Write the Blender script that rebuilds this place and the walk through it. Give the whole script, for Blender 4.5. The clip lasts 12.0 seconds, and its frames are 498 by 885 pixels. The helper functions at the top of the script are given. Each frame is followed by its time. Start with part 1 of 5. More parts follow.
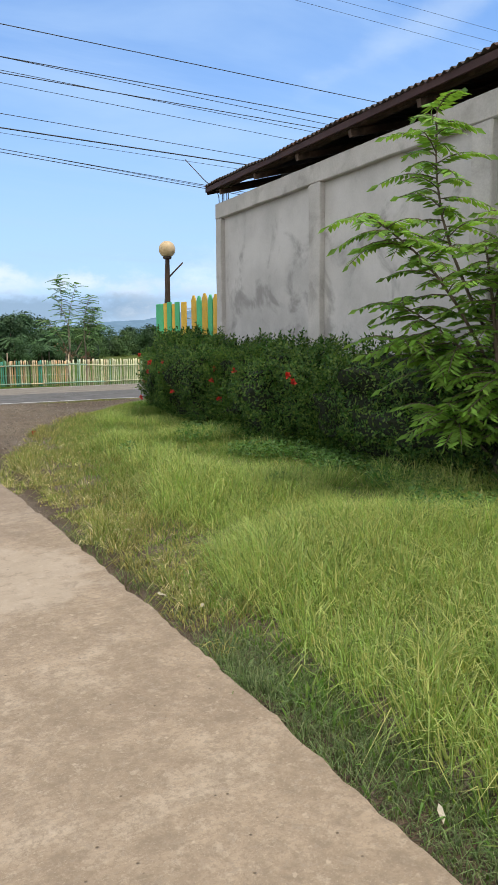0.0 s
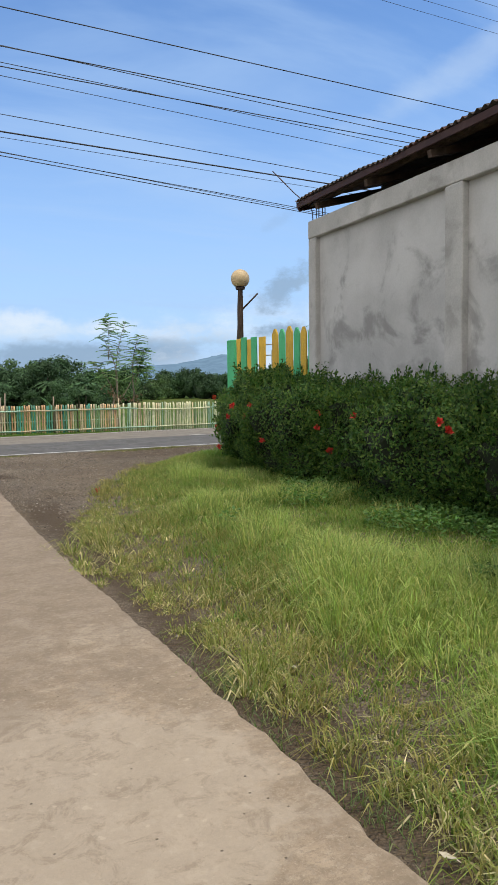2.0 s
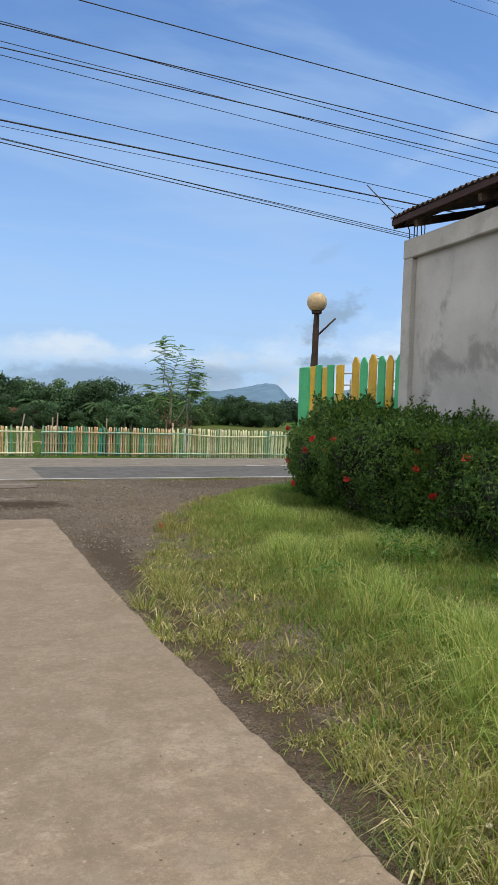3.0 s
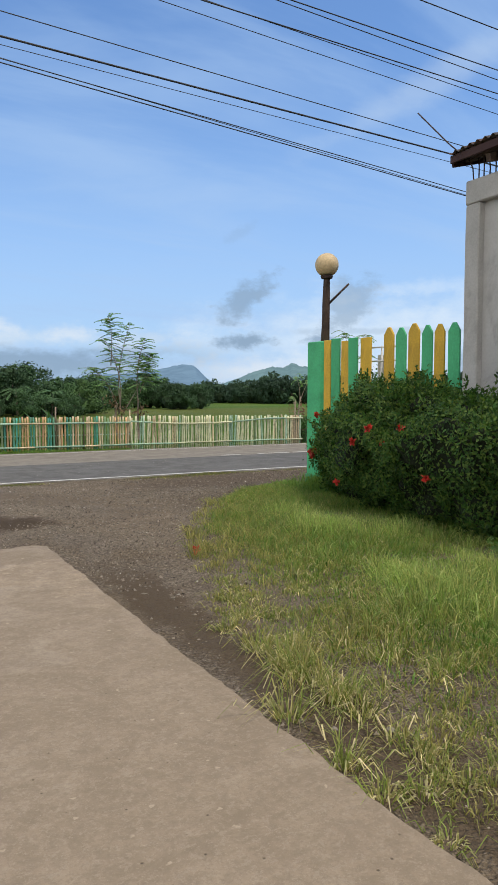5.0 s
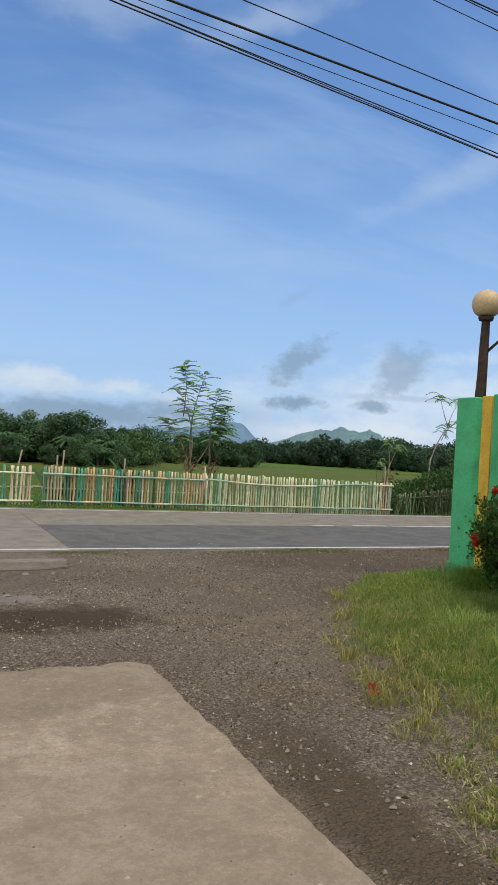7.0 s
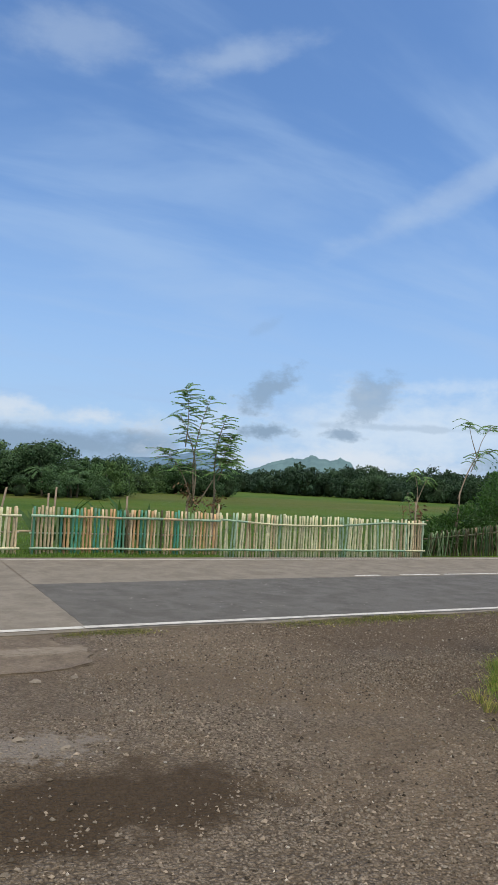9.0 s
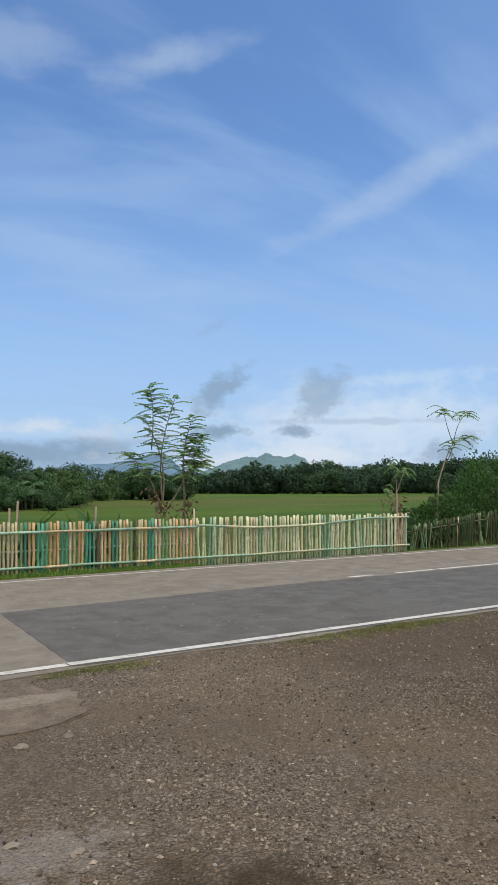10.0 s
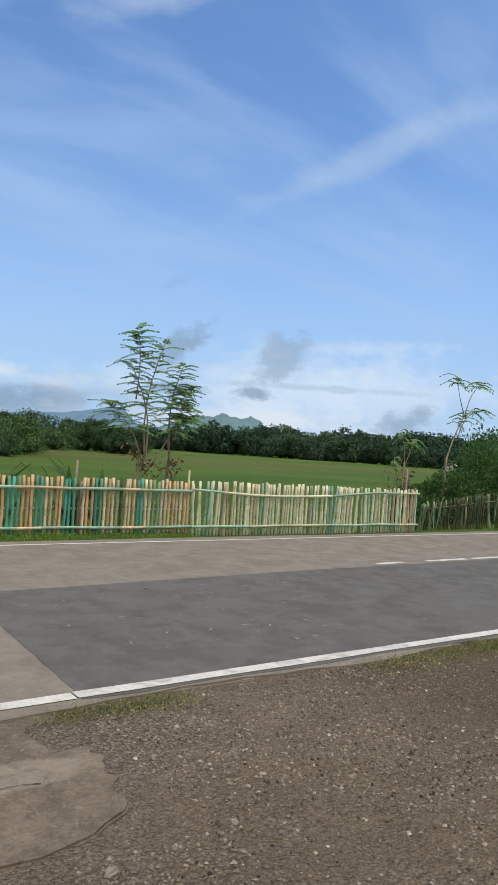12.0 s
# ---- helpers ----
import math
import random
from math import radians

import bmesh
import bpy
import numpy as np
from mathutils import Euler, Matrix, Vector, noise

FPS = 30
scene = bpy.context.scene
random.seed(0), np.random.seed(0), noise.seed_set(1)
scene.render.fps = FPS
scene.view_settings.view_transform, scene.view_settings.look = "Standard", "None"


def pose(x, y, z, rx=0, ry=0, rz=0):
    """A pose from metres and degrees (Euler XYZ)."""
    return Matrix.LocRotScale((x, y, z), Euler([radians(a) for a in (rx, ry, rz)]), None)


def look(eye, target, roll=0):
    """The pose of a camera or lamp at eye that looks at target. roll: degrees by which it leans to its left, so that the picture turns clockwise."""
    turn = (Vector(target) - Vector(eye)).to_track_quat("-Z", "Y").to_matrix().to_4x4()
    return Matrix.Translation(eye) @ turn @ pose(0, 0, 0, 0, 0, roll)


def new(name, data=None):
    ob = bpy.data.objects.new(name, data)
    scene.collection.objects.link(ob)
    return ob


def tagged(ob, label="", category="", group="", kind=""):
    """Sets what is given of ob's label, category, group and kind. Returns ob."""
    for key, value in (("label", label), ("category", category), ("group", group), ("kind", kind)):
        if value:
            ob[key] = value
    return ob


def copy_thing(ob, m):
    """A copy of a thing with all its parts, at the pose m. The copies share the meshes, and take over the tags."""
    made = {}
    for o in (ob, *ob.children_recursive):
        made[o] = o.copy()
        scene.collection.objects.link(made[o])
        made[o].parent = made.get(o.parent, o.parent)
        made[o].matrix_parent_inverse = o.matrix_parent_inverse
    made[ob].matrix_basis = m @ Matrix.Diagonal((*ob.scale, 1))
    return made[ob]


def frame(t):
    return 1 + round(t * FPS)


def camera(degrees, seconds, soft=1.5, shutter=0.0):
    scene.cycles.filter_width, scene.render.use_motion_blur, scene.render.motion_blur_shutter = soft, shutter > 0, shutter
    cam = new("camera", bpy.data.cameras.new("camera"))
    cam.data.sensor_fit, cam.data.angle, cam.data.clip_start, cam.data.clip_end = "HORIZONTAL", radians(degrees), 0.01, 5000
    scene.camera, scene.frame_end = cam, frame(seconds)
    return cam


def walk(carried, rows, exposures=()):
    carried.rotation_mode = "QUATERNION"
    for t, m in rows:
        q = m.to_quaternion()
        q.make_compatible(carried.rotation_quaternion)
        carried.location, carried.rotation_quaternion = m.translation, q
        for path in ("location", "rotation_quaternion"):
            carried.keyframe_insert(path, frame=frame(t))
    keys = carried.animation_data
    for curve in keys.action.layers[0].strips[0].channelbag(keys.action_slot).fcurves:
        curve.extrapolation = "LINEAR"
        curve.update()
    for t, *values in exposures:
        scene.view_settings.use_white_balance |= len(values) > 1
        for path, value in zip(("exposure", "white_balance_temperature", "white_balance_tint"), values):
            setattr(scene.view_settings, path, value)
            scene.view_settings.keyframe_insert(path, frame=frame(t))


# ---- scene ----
cam = camera(36.3, 12.0)
PATH = [
    (0, (-0.191, 0.002, 1.500), (0.809, 1.713, 1.229), -0.5),
    (0.5, (-0.105, 0.587, 1.492), (0.765, 2.371, 1.240), -0.3),
    (1, (-0.072, 1.186, 1.478), (0.812, 2.966, 1.242), 0.1),
    (1.5, (-0.035, 1.765, 1.460), (0.901, 3.520, 1.251), -0.3),
    (2, (-0.007, 2.361, 1.447), (0.929, 4.121, 1.289), -0.8),
    (2.5, (-0.003, 2.894, 1.467), (0.842, 4.704, 1.375), 1.2),
    (3, (0.020, 3.558, 1.451), (0.862, 5.369, 1.368), 1.8),
    (5, (-0.251, 6.077, 1.479), (0.779, 7.785, 1.349), 0.2),
    (5.5, (-0.278, 6.703, 1.491), (0.674, 8.460, 1.431), 1.7),
    (6, (-0.151, 7.425, 1.468), (0.592, 9.281, 1.489), 3.0),
    (6.5, (-0.127, 7.981, 1.446), (0.670, 9.815, 1.480), 3.4),
    (7, (0.001, 8.571, 1.441), (0.925, 10.344, 1.464), 3.5),
    (9, (0.214, 11.218, 1.519), (1.200, 12.955, 1.622), 3.2),
    (9.5, (0.306, 11.732, 1.522), (1.341, 13.440, 1.636), 1.2),
    (10, (0.364, 12.277, 1.523), (1.454, 13.950, 1.629), -0.1),
    (10.5, (0.499, 12.900, 1.558), (1.474, 14.641, 1.681), -0.2),
    (11, (0.533, 13.421, 1.552), (1.375, 15.234, 1.575), 2.1),
    (11.5, (0.635, 13.964, 1.557), (1.380, 15.820, 1.512), 5.1),
    (12, (0.728, 14.443, 1.514), (1.918, 16.050, 1.520), 3.9),
]
walk(cam, [(t, look(eye, target, roll)) for t, eye, target, roll in PATH],
     [(0.0, 0.32), (1.0, 0.24), (1.5, 0.20), (3.0, 0.05), (5.0, 0.04), (6.5, -0.08), (9.5, -0.08), (12.0, -0.02)])

# ---- world, sun, exposure ----
SUN_EL, SUN_DIR = 69.0, Vector((0.50, -0.87, 0.0))
sun_to = (SUN_DIR.normalized() * math.cos(radians(SUN_EL)) + Vector((0, 0, math.sin(radians(SUN_EL)))))
sun = new("sun", bpy.data.lights.new("sun", "SUN"))
sun.data.energy, sun.data.angle, sun.data.color = 2.6, radians(8.0), (1.0, 0.90, 0.76)
sun.matrix_world = look(sun_to * 60, (0, 0, 0))
scene.view_settings.exposure = 0.0

world = bpy.data.worlds.new("sky")
scene.world = world
world.use_nodes = True


class Nodes:
    """Short hand for building a node tree."""

    def __init__(self, tree):
        self.t = tree

    def add(self, kind, ins=None, **props):
        n = self.t.nodes.new(kind)
        for k, v in props.items():
            setattr(n, k, v)
        for k, v in (ins or {}).items():
            if isinstance(v, bpy.types.NodeSocket):
                self.t.links.new(v, n.inputs[k])
            else:
                n.inputs[k].default_value = v
        return n

    def math(self, op, a, b=0.0, clamp=False):
        return self.add("ShaderNodeMath", {0: a, 1: b}, operation=op, use_clamp=clamp).outputs[0]

    def vec(self, op, a, b=(0, 0, 0)):
        n = self.add("ShaderNodeVectorMath", {0: a, 1: b}, operation=op)
        return n.outputs["Value"] if op in ("DOT_PRODUCT", "LENGTH") else n.outputs[0]

    def noise(self, vec, scale, detail=4.0, rough=0.55, distortion=0.0):
        n = self.add("ShaderNodeTexNoise", {"Scale": scale, "Detail": detail, "Roughness": rough, "Distortion": distortion})
        if vec is not None:
            self.t.links.new(vec, n.inputs["Vector"])
        return n.outputs["Fac"]

    def ramp(self, fac, lo, hi, a=0.0, b=1.0):
        return self.add("ShaderNodeMapRange", {0: fac, 1: lo, 2: hi, 3: a, 4: b}, interpolation_type="SMOOTHSTEP").outputs[0]

    def mix(self, fac, a, b, blend="MIX"):
        n = self.add("ShaderNodeMix", data_type="RGBA", blend_type=blend)
        for i, v in ((0, fac), (6, a), (7, b)):
            if isinstance(v, bpy.types.NodeSocket):
                self.t.links.new(v, n.inputs[i])
            else:
                n.inputs[i].default_value = (*v, 1.0) if i else v
        return n.outputs[2]


def build_sky():
    w = Nodes(world.node_tree)
    bg = world.node_tree.nodes["Background"]
    sky = w.add("ShaderNodeTexSky", sky_type="NISHITA", sun_disc=False, sun_elevation=radians(SUN_EL),
                sun_rotation=math.atan2(sun_to.x, sun_to.y), altitude=100.0, air_density=1.0, dust_density=0.3, ozone_density=3.0).outputs[0]
    sky = w.mix(1.0, sky, (0.83, 1.0, 1.17), "MULTIPLY")
    d = w.vec("NORMALIZE", w.add("ShaderNodeTexCoord").outputs["Generated"])
    sep = w.add("ShaderNodeSeparateXYZ", {0: d})
    z = w.math("MAXIMUM", sep.outputs[2], 0.0)
    # thin high cloud on a flat layer
    k = w.math("DIVIDE", 1.0, w.math("ADD", z, 0.12))
    flat = w.vec("MULTIPLY", d, w.add("ShaderNodeCombineXYZ", {0: k, 1: k, 2: 0.0}).outputs[0])
    turned = w.add("ShaderNodeMapping", {"Vector": flat, "Rotation": (0, 0, radians(35)), "Scale": (0.55, 1.5, 1)}).outputs[0]
    veil = w.ramp(w.noise(turned, 1.1, 6, 0.55, 0.5), 0.42, 0.72, 0.0, 0.5)
    col = w.mix(veil, sky, (2.9, 4.1, 5.9))
    # broken bright cloud fills the sky behind and beside the walker
    away = w.vec("DOT_PRODUCT", d, Vector((-0.74, -0.62, 0.26)).normalized()[:])
    bank = w.ramp(w.math("ADD", away, w.math("MULTIPLY", w.math("SUBTRACT", w.noise(flat, 0.9, 5, 0.6), 0.5), 0.8)), -0.22, 0.45, 0.0, 0.9)
    col = w.mix(w.math("MULTIPLY", bank, w.ramp(away, -0.45, -0.1)), col, (7.6, 7.4, 7.0))
    # milky light low over the land
    low = w.math("MULTIPLY", w.ramp(z, 0.0, 0.42, 0.80, 0.0), w.ramp(away, -0.2, 0.3, 1.0, 0.2))
    col = w.mix(low, col, (2.55, 3.68, 5.6))
    wob = w.noise(d, 9.0, 5, 0.62)
    fine = w.noise(w.add("ShaderNodeMapping", {"Vector": d, "Scale": (1, 1, 2.2)}).outputs[0], 14.0, 6, 0.6)
    ragged = w.noise(w.add("ShaderNodeMapping", {"Vector": d, "Scale": (1, 1, 1.5)}).outputs[0], 38.0, 6, 0.65)
    tow = w.vec("MULTIPLY", d, (1, 1, 1))

    def cloud(c, across, up, tilt, colour, strength):
        nonlocal col
        c = Vector(c).normalized()
        a = Vector((c.y, -c.x, 0)).normalized()
        b = c.cross(a) * -1
        if b.z < 0:
            b = -b
        a, b = a * math.cos(radians(tilt)) + b * math.sin(radians(tilt)), b * math.cos(radians(tilt)) - a * math.sin(radians(tilt))
        e = w.vec("SUBTRACT", tow, tuple(c))
        p = w.math("DIVIDE", w.vec("DOT_PRODUCT", e, tuple(a)), across)
        q = w.math("DIVIDE", w.vec("DOT_PRODUCT", e, tuple(b)), up)
        r = w.math("SQRT", w.math("ADD", w.math("MULTIPLY", p, p), w.math("MULTIPLY", q, q)))
        f = w.math("SUBTRACT", w.math("ADD", w.math("MULTIPLY", wob, 0.9), w.math("MULTIPLY", fine, 1.5)), r)
        if c.z < 0.25:
            f = w.math("ADD", f, w.math("MULTIPLY", w.math("SUBTRACT", ragged, 0.5), 0.7 if across > 0.2 else 1.7))
        col = w.mix(w.ramp(f, *((0.30, 1.0) if colour == grey else (0.05, 1.25)), 0.0, strength), col, colour)

    white, grey, pale = (4.1, 4.9, 5.8), (1.7, 2.45, 3.4), (3.4, 4.3, 5.4)
    cloud((0.20, 0.96, 0.066), 0.25, 0.020, 1, white, 0.9)
    cloud((0.30, 0.945, 0.072), 0.06, 0.016, 4, (4.7, 5.3, 6.0), 0.75)
    cloud((0.37, 0.92, 0.060), 0.05, 0.012, -3, (4.5, 5.1, 5.9), 0.7)
    cloud((0.20, 0.97, 0.078), 0.08, 0.016, 2, (4.7, 5.3, 6.0), 0.75)
    cloud((0.27, 0.951, 0.036), 0.34, 0.036, 1, grey, 0.85)
    cloud((0.40, 0.91, 0.072), 0.05, 0.010, 0, pale, 0.5)
    cloud((0.668, 0.739, 0.075), 0.34, 0.060, 0, (4.6, 5.4, 6.3), 0.85)
    cloud((0.60, 0.80, 0.030), 0.30, 0.022, 0, (5.2, 5.6, 6.1), 0.7)
    cloud((0.70, 0.71, 0.135), 0.16, 0.012, 3, (5.2, 5.8, 6.4), 0.3)
    cloud((0.66, 0.75, 0.080), 0.20, 0.007, 0, grey, 0.32)
    cloud((0.507, 0.854, 0.118), 0.055, 0.032, 38, grey, 0.75)
    cloud((0.513, 0.856, 0.068), 0.050, 0.017, 3, grey, 0.9)
    cloud((0.622, 0.774, 0.118), 0.055, 0.036, 35, grey, 0.6)
    cloud((0.596, 0.80, 0.068), 0.036, 0.010, 0, grey, 0.8)
    cloud((0.743, 0.669, 0.040), 0.06, 0.030, 10, grey, 0.7)
    cloud((0.50, 0.85, 0.205), 0.035, 0.012, 30, grey, 0.18)
    cloud((0.215, 0.842, 0.495), 0.10, 0.035, 5, white, 0.30)
    cloud((0.390, 0.777, 0.493), 0.11, 0.025, 18, white, 0.36)
    cloud((0.655, 0.66, 0.365), 0.22, 0.024, 24, white, 0.30)
    world.node_tree.links.new(col, bg.inputs["Color"])
    bg.inputs["Strength"].default_value = 0.15


build_sky()

# ---- materials ----
MATS = {}


def material(name, colour, rough=0.8, scale=6.0, vary=0.3, fine=60.0, bump=0.25, depth=0.01, stain=None, stain_scale=0.8,
             stain_amount=0.5, spec=0.4, metal=0.0, grainy=0.5, random=0.0, island=0.0, tint=None, thin=False, obj=True):
    """A rough surface: base colour with variation at two scales, stains with a shape of their own, and fine relief."""
    m = bpy.data.materials.new(name)
    m.use_nodes = True
    n = Nodes(m.node_tree)
    bsdf = m.node_tree.nodes["Principled BSDF"]
    vec = n.add("ShaderNodeNewGeometry").outputs["Position"] if not obj else n.add("ShaderNodeTexCoord").outputs["Object"]
    dark = tuple(c * (1 - vary) for c in colour)
    light = tuple(min(1, c * (1 + vary)) for c in colour)
    col = n.mix(n.ramp(n.noise(vec, scale, 6), 0.3, 0.7), dark, light)
    grain = n.noise(vec, fine, 4, 0.7)
    col = n.mix(grainy, col, n.mix(n.ramp(grain, 0.3, 0.7), tuple(c * 0.72 for c in colour), tuple(min(1, c * 1.25) for c in colour)))
    if stain:
        col = n.mix(n.ramp(n.noise(vec, stain_scale, 7, 0.62, 0.6), 0.5, 0.66, 0.0, stain_amount), col, stain)
    if random or island:
        rnd = n.add("ShaderNodeObjectInfo").outputs["Random"] if random else n.add("ShaderNodeNewGeometry").outputs["Random Per Island"]
        amt = random or island
        col = n.mix(1.0, col, n.mix(rnd, (1 - amt,) * 3, (1 + amt,) * 3), "MULTIPLY")
        if tint:
            r2 = n.math("FRACT", n.math("MULTIPLY", rnd, 7.31))
            col = n.mix(n.ramp(r2, 0.40, 1.0, 0.0, 0.85), col, tint)
    m.node_tree.links.new(col, bsdf.inputs["Base Color"])
    bsdf.inputs["Roughness"].default_value = rough
    bsdf.inputs["Specular IOR Level"].default_value = spec
    bsdf.inputs["Metallic"].default_value = metal
    if bump:
        b = n.add("ShaderNodeBump", {"Strength": bump, "Distance": depth, "Height": n.math("ADD", grain, n.noise(vec, scale * 3, 5))})
        m.node_tree.links.new(b.outputs[0], bsdf.inputs["Normal"])
    if thin:
        tr = n.add("ShaderNodeBsdfTranslucent", {"Color": n.mix(1.0, col, (1.12, 1.14, 0.62), "MULTIPLY")})
        mixer = n.add("ShaderNodeMixShader", {0: 0.42, 1: bsdf.outputs[0], 2: tr.outputs[0]})
        m.node_tree.links.new(mixer.outputs[0], m.node_tree.nodes["Material Output"].inputs[0])
    MATS[name] = m
    return m


def paving(name, base, dirt, pale, dirt_amount, streak, patch=(), coarse=1.0):
    """Old cement: pale skinned patches, brown dirt, broom lines across, pits and grit."""
    m = bpy.data.materials.new(name)
    m.use_nodes = True
    n = Nodes(m.node_tree)
    bsdf = m.node_tree.nodes["Principled BSDF"]
    pos = n.add("ShaderNodeNewGeometry").outputs["Position"]
    big = n.noise(pos, 0.42, 6, 0.6, 0.7)
    mid = n.noise(pos, 2.6, 7, 0.68, 0.4)
    grit = n.noise(pos, 42.0, 5, 0.8)
    mott = n.noise(pos, 11.0, 6, 0.75)
    speck = n.add("ShaderNodeTexVoronoi", {"Vector": pos, "Scale": 26.0})
    lines = n.noise(n.add("ShaderNodeMapping", {"Vector": pos, "Scale": (0.8, 9.0, 1)}).outputs[0], 2.2, 5, 0.6, 0.3)
    col = n.mix(n.ramp(mid, 0.32, 0.68), tuple(c * 0.80 for c in base), tuple(c * 1.16 for c in base))
    col = n.mix(n.ramp(n.math("ADD", big, n.math("MULTIPLY", n.math("SUBTRACT", mid, 0.5), 0.5)), 0.50, 0.60, 0.0, 0.7), col, pale)
    col = n.mix(n.ramp(n.noise(pos, 1.15, 8, 0.72, 1.2), 0.48, 0.66, 0.0, dirt_amount), col, dirt)
    col = n.mix(n.ramp(lines, 0.42, 0.68, 0.0, streak), col, dirt)
    col = n.mix(n.ramp(mott, 0.46, 0.60, 0.0, 0.62 * coarse), col, tuple(c * 0.66 for c in base))
    col = n.mix(n.ramp(n.noise(pos, 16.0, 6, 0.75), 0.53, 0.64, 0.0, 0.7 * coarse), col, pale)
    col = n.mix(n.ramp(grit, 0.47, 0.62, 0.0, 0.6 * coarse), col, tuple(c * 0.58 for c in base))
    col = n.mix(n.ramp(n.noise(pos, 90.0, 3, 0.7), 0.56, 0.70, 0.0, 0.6), col, pale)
    col = n.mix(n.ramp(n.noise(pos, 4.6, 7, 0.72, 0.8), 0.50, 0.66, 0.0, dirt_amount * 0.75), col, dirt)
    col = n.mix(n.ramp(n.noise(pos, 24.0, 4, 0.65), 0.58, 0.65, 0.0, 0.75 * coarse), col, tuple(c * 0.45 for c in base))
    if patch:
        sep = n.add("ShaderNodeSeparateXYZ", {0: pos})
        for cx, cy, rx, ry, tone, amt in patch:
            px = n.math("DIVIDE", n.math("SUBTRACT", sep.outputs[0], cx), rx)
            py = n.math("DIVIDE", n.math("SUBTRACT", sep.outputs[1], cy), ry)
            r = n.math("SQRT", n.math("ADD", n.math("MULTIPLY", px, px), n.math("MULTIPLY", py, py)))
            r = n.math("ADD", r, n.math("MULTIPLY", n.math("SUBTRACT", n.noise(pos, 2.2, 7, 0.7), 0.5), 1.6))
            col = n.mix(n.ramp(r, 0.75, 1.0, amt, 0.0), col, tone)
    col = n.mix(n.ramp(n.noise(pos, 7.5, 7, 0.78, 0.6), 0.50, 0.62, 0.0, 0.6 * coarse), col, tuple(c * 0.62 for c in base))
    col = n.mix(n.ramp(n.noise(pos, 24.0, 6, 0.8), 0.53, 0.62, 0.0, 0.45 * coarse), col, pale)
    chips = n.add("ShaderNodeTexVoronoi", {"Vector": n.vec("ADD", pos, n.vec("MULTIPLY", n.add("ShaderNodeTexNoise", {"Vector": pos, "Scale": 30.0}).outputs["Color"], (0.05, 0.05, 0.05))), "Scale": 15.0})
    chip = n.math("MULTIPLY", n.ramp(chips.outputs["Distance"], 0.10, 0.22, 1.0, 0.0), n.math("GREATER_THAN", n.add("ShaderNodeSeparateXYZ", {0: chips.outputs["Color"]}).outputs[1], 0.87))
    col = n.mix(n.math("MULTIPLY", chip, 0.6 * coarse), col, tuple(c * 1.15 for c in pale))
    pits = n.ramp(speck.outputs["Distance"], 0.05, 0.17, 1.0, 0.0)
    sel = n.math("GREATER_THAN", n.add("ShaderNodeSeparateXYZ", {0: speck.outputs["Color"]}).outputs[0], 0.91)
    pits = n.math("MULTIPLY", pits, sel)
    col = n.mix(n.math("MULTIPLY", pits, 0.85), col, tuple(c * 0.35 for c in base))
    m.node_tree.links.new(col, bsdf.inputs["Base Color"])
    m.node_tree.links.new(n.ramp(mid, 0.3, 0.7, 0.95, 0.75), bsdf.inputs["Roughness"])
    bsdf.inputs["Specular IOR Level"].default_value = 0.3
    h = n.math("SUBTRACT", n.math("ADD", n.math("MULTIPLY", grit, 0.6), n.math("MULTIPLY", mid, 0.5)), pits)
    b = n.add("ShaderNodeBump", {"Strength": 0.75, "Distance": 0.008, "Height": h})
    m.node_tree.links.new(b.outputs[0], bsdf.inputs["Normal"])
    return m


CONCRETE = paving("drive_concrete", (0.315, 0.246, 0.172), (0.205, 0.156, 0.108), (0.40, 0.33, 0.245), 0.60, 0.14,
                  ((0.50, 4.9, 1.0, 0.95, (0.385, 0.325, 0.250), 0.6), (0.0, 9.0, 3.6, 3.6, (0.185, 0.146, 0.106), 0.42), (0.6, 13.1, 2.6, 0.62, (0.150, 0.116, 0.080), 0.5)), coarse=0.85)
APRON = paving("apron_concrete", (0.175, 0.138, 0.098), (0.085, 0.062, 0.042), (0.24, 0.20, 0.15), 0.9, 0.1, ((1.9, 17.65, 0.42, 0.16, (0.29, 0.25, 0.195), 0.5),))
ROAD_CONC = paving("road_concrete", (0.205, 0.180, 0.143), (0.180, 0.158, 0.126), (0.226, 0.199, 0.159), 0.25, 0.0, coarse=0.3)
ASPHALT = paving("asphalt", (0.112, 0.106, 0.094), (0.104, 0.098, 0.087), (0.122, 0.116, 0.103), 0.2, 0.0, coarse=0.3)
PAINT_WHITE = material("road_paint", (0.55, 0.535, 0.49), 0.7, 5, 0.16, 80, 0.2, 0.002, stain=(0.30, 0.28, 0.25), stain_scale=7, stain_amount=0.7, obj=False)
PLASTER = material("cement_plaster", (0.465, 0.46, 0.455), 0.92, 0.9, 0.2, 35, 0.15, 0.006, grainy=0.15, stain=(0.22, 0.215, 0.21), stain_scale=1.3, stain_amount=0.75)
PLASTER2 = material("cement_beam", (0.46, 0.45, 0.435), 0.92, 2.0, 0.16, 40, 0.3, 0.006, grainy=0.25, stain=(0.25, 0.24, 0.225), stain_scale=1.7, stain_amount=0.55)
ROOF = material("roof_metal", (0.10, 0.085, 0.08), 0.6, 3, 0.3, 30, 0.2, 0.004, stain=(0.16, 0.06, 0.035), stain_scale=2, stain_amount=0.7, metal=0.3)
FASCIA = material("fascia_red", (0.046, 0.019, 0.017), 0.7, 4, 0.35, 30, 0.3, 0.004, stain=(0.07, 0.035, 0.03), stain_scale=2.0, stain_amount=0.7)
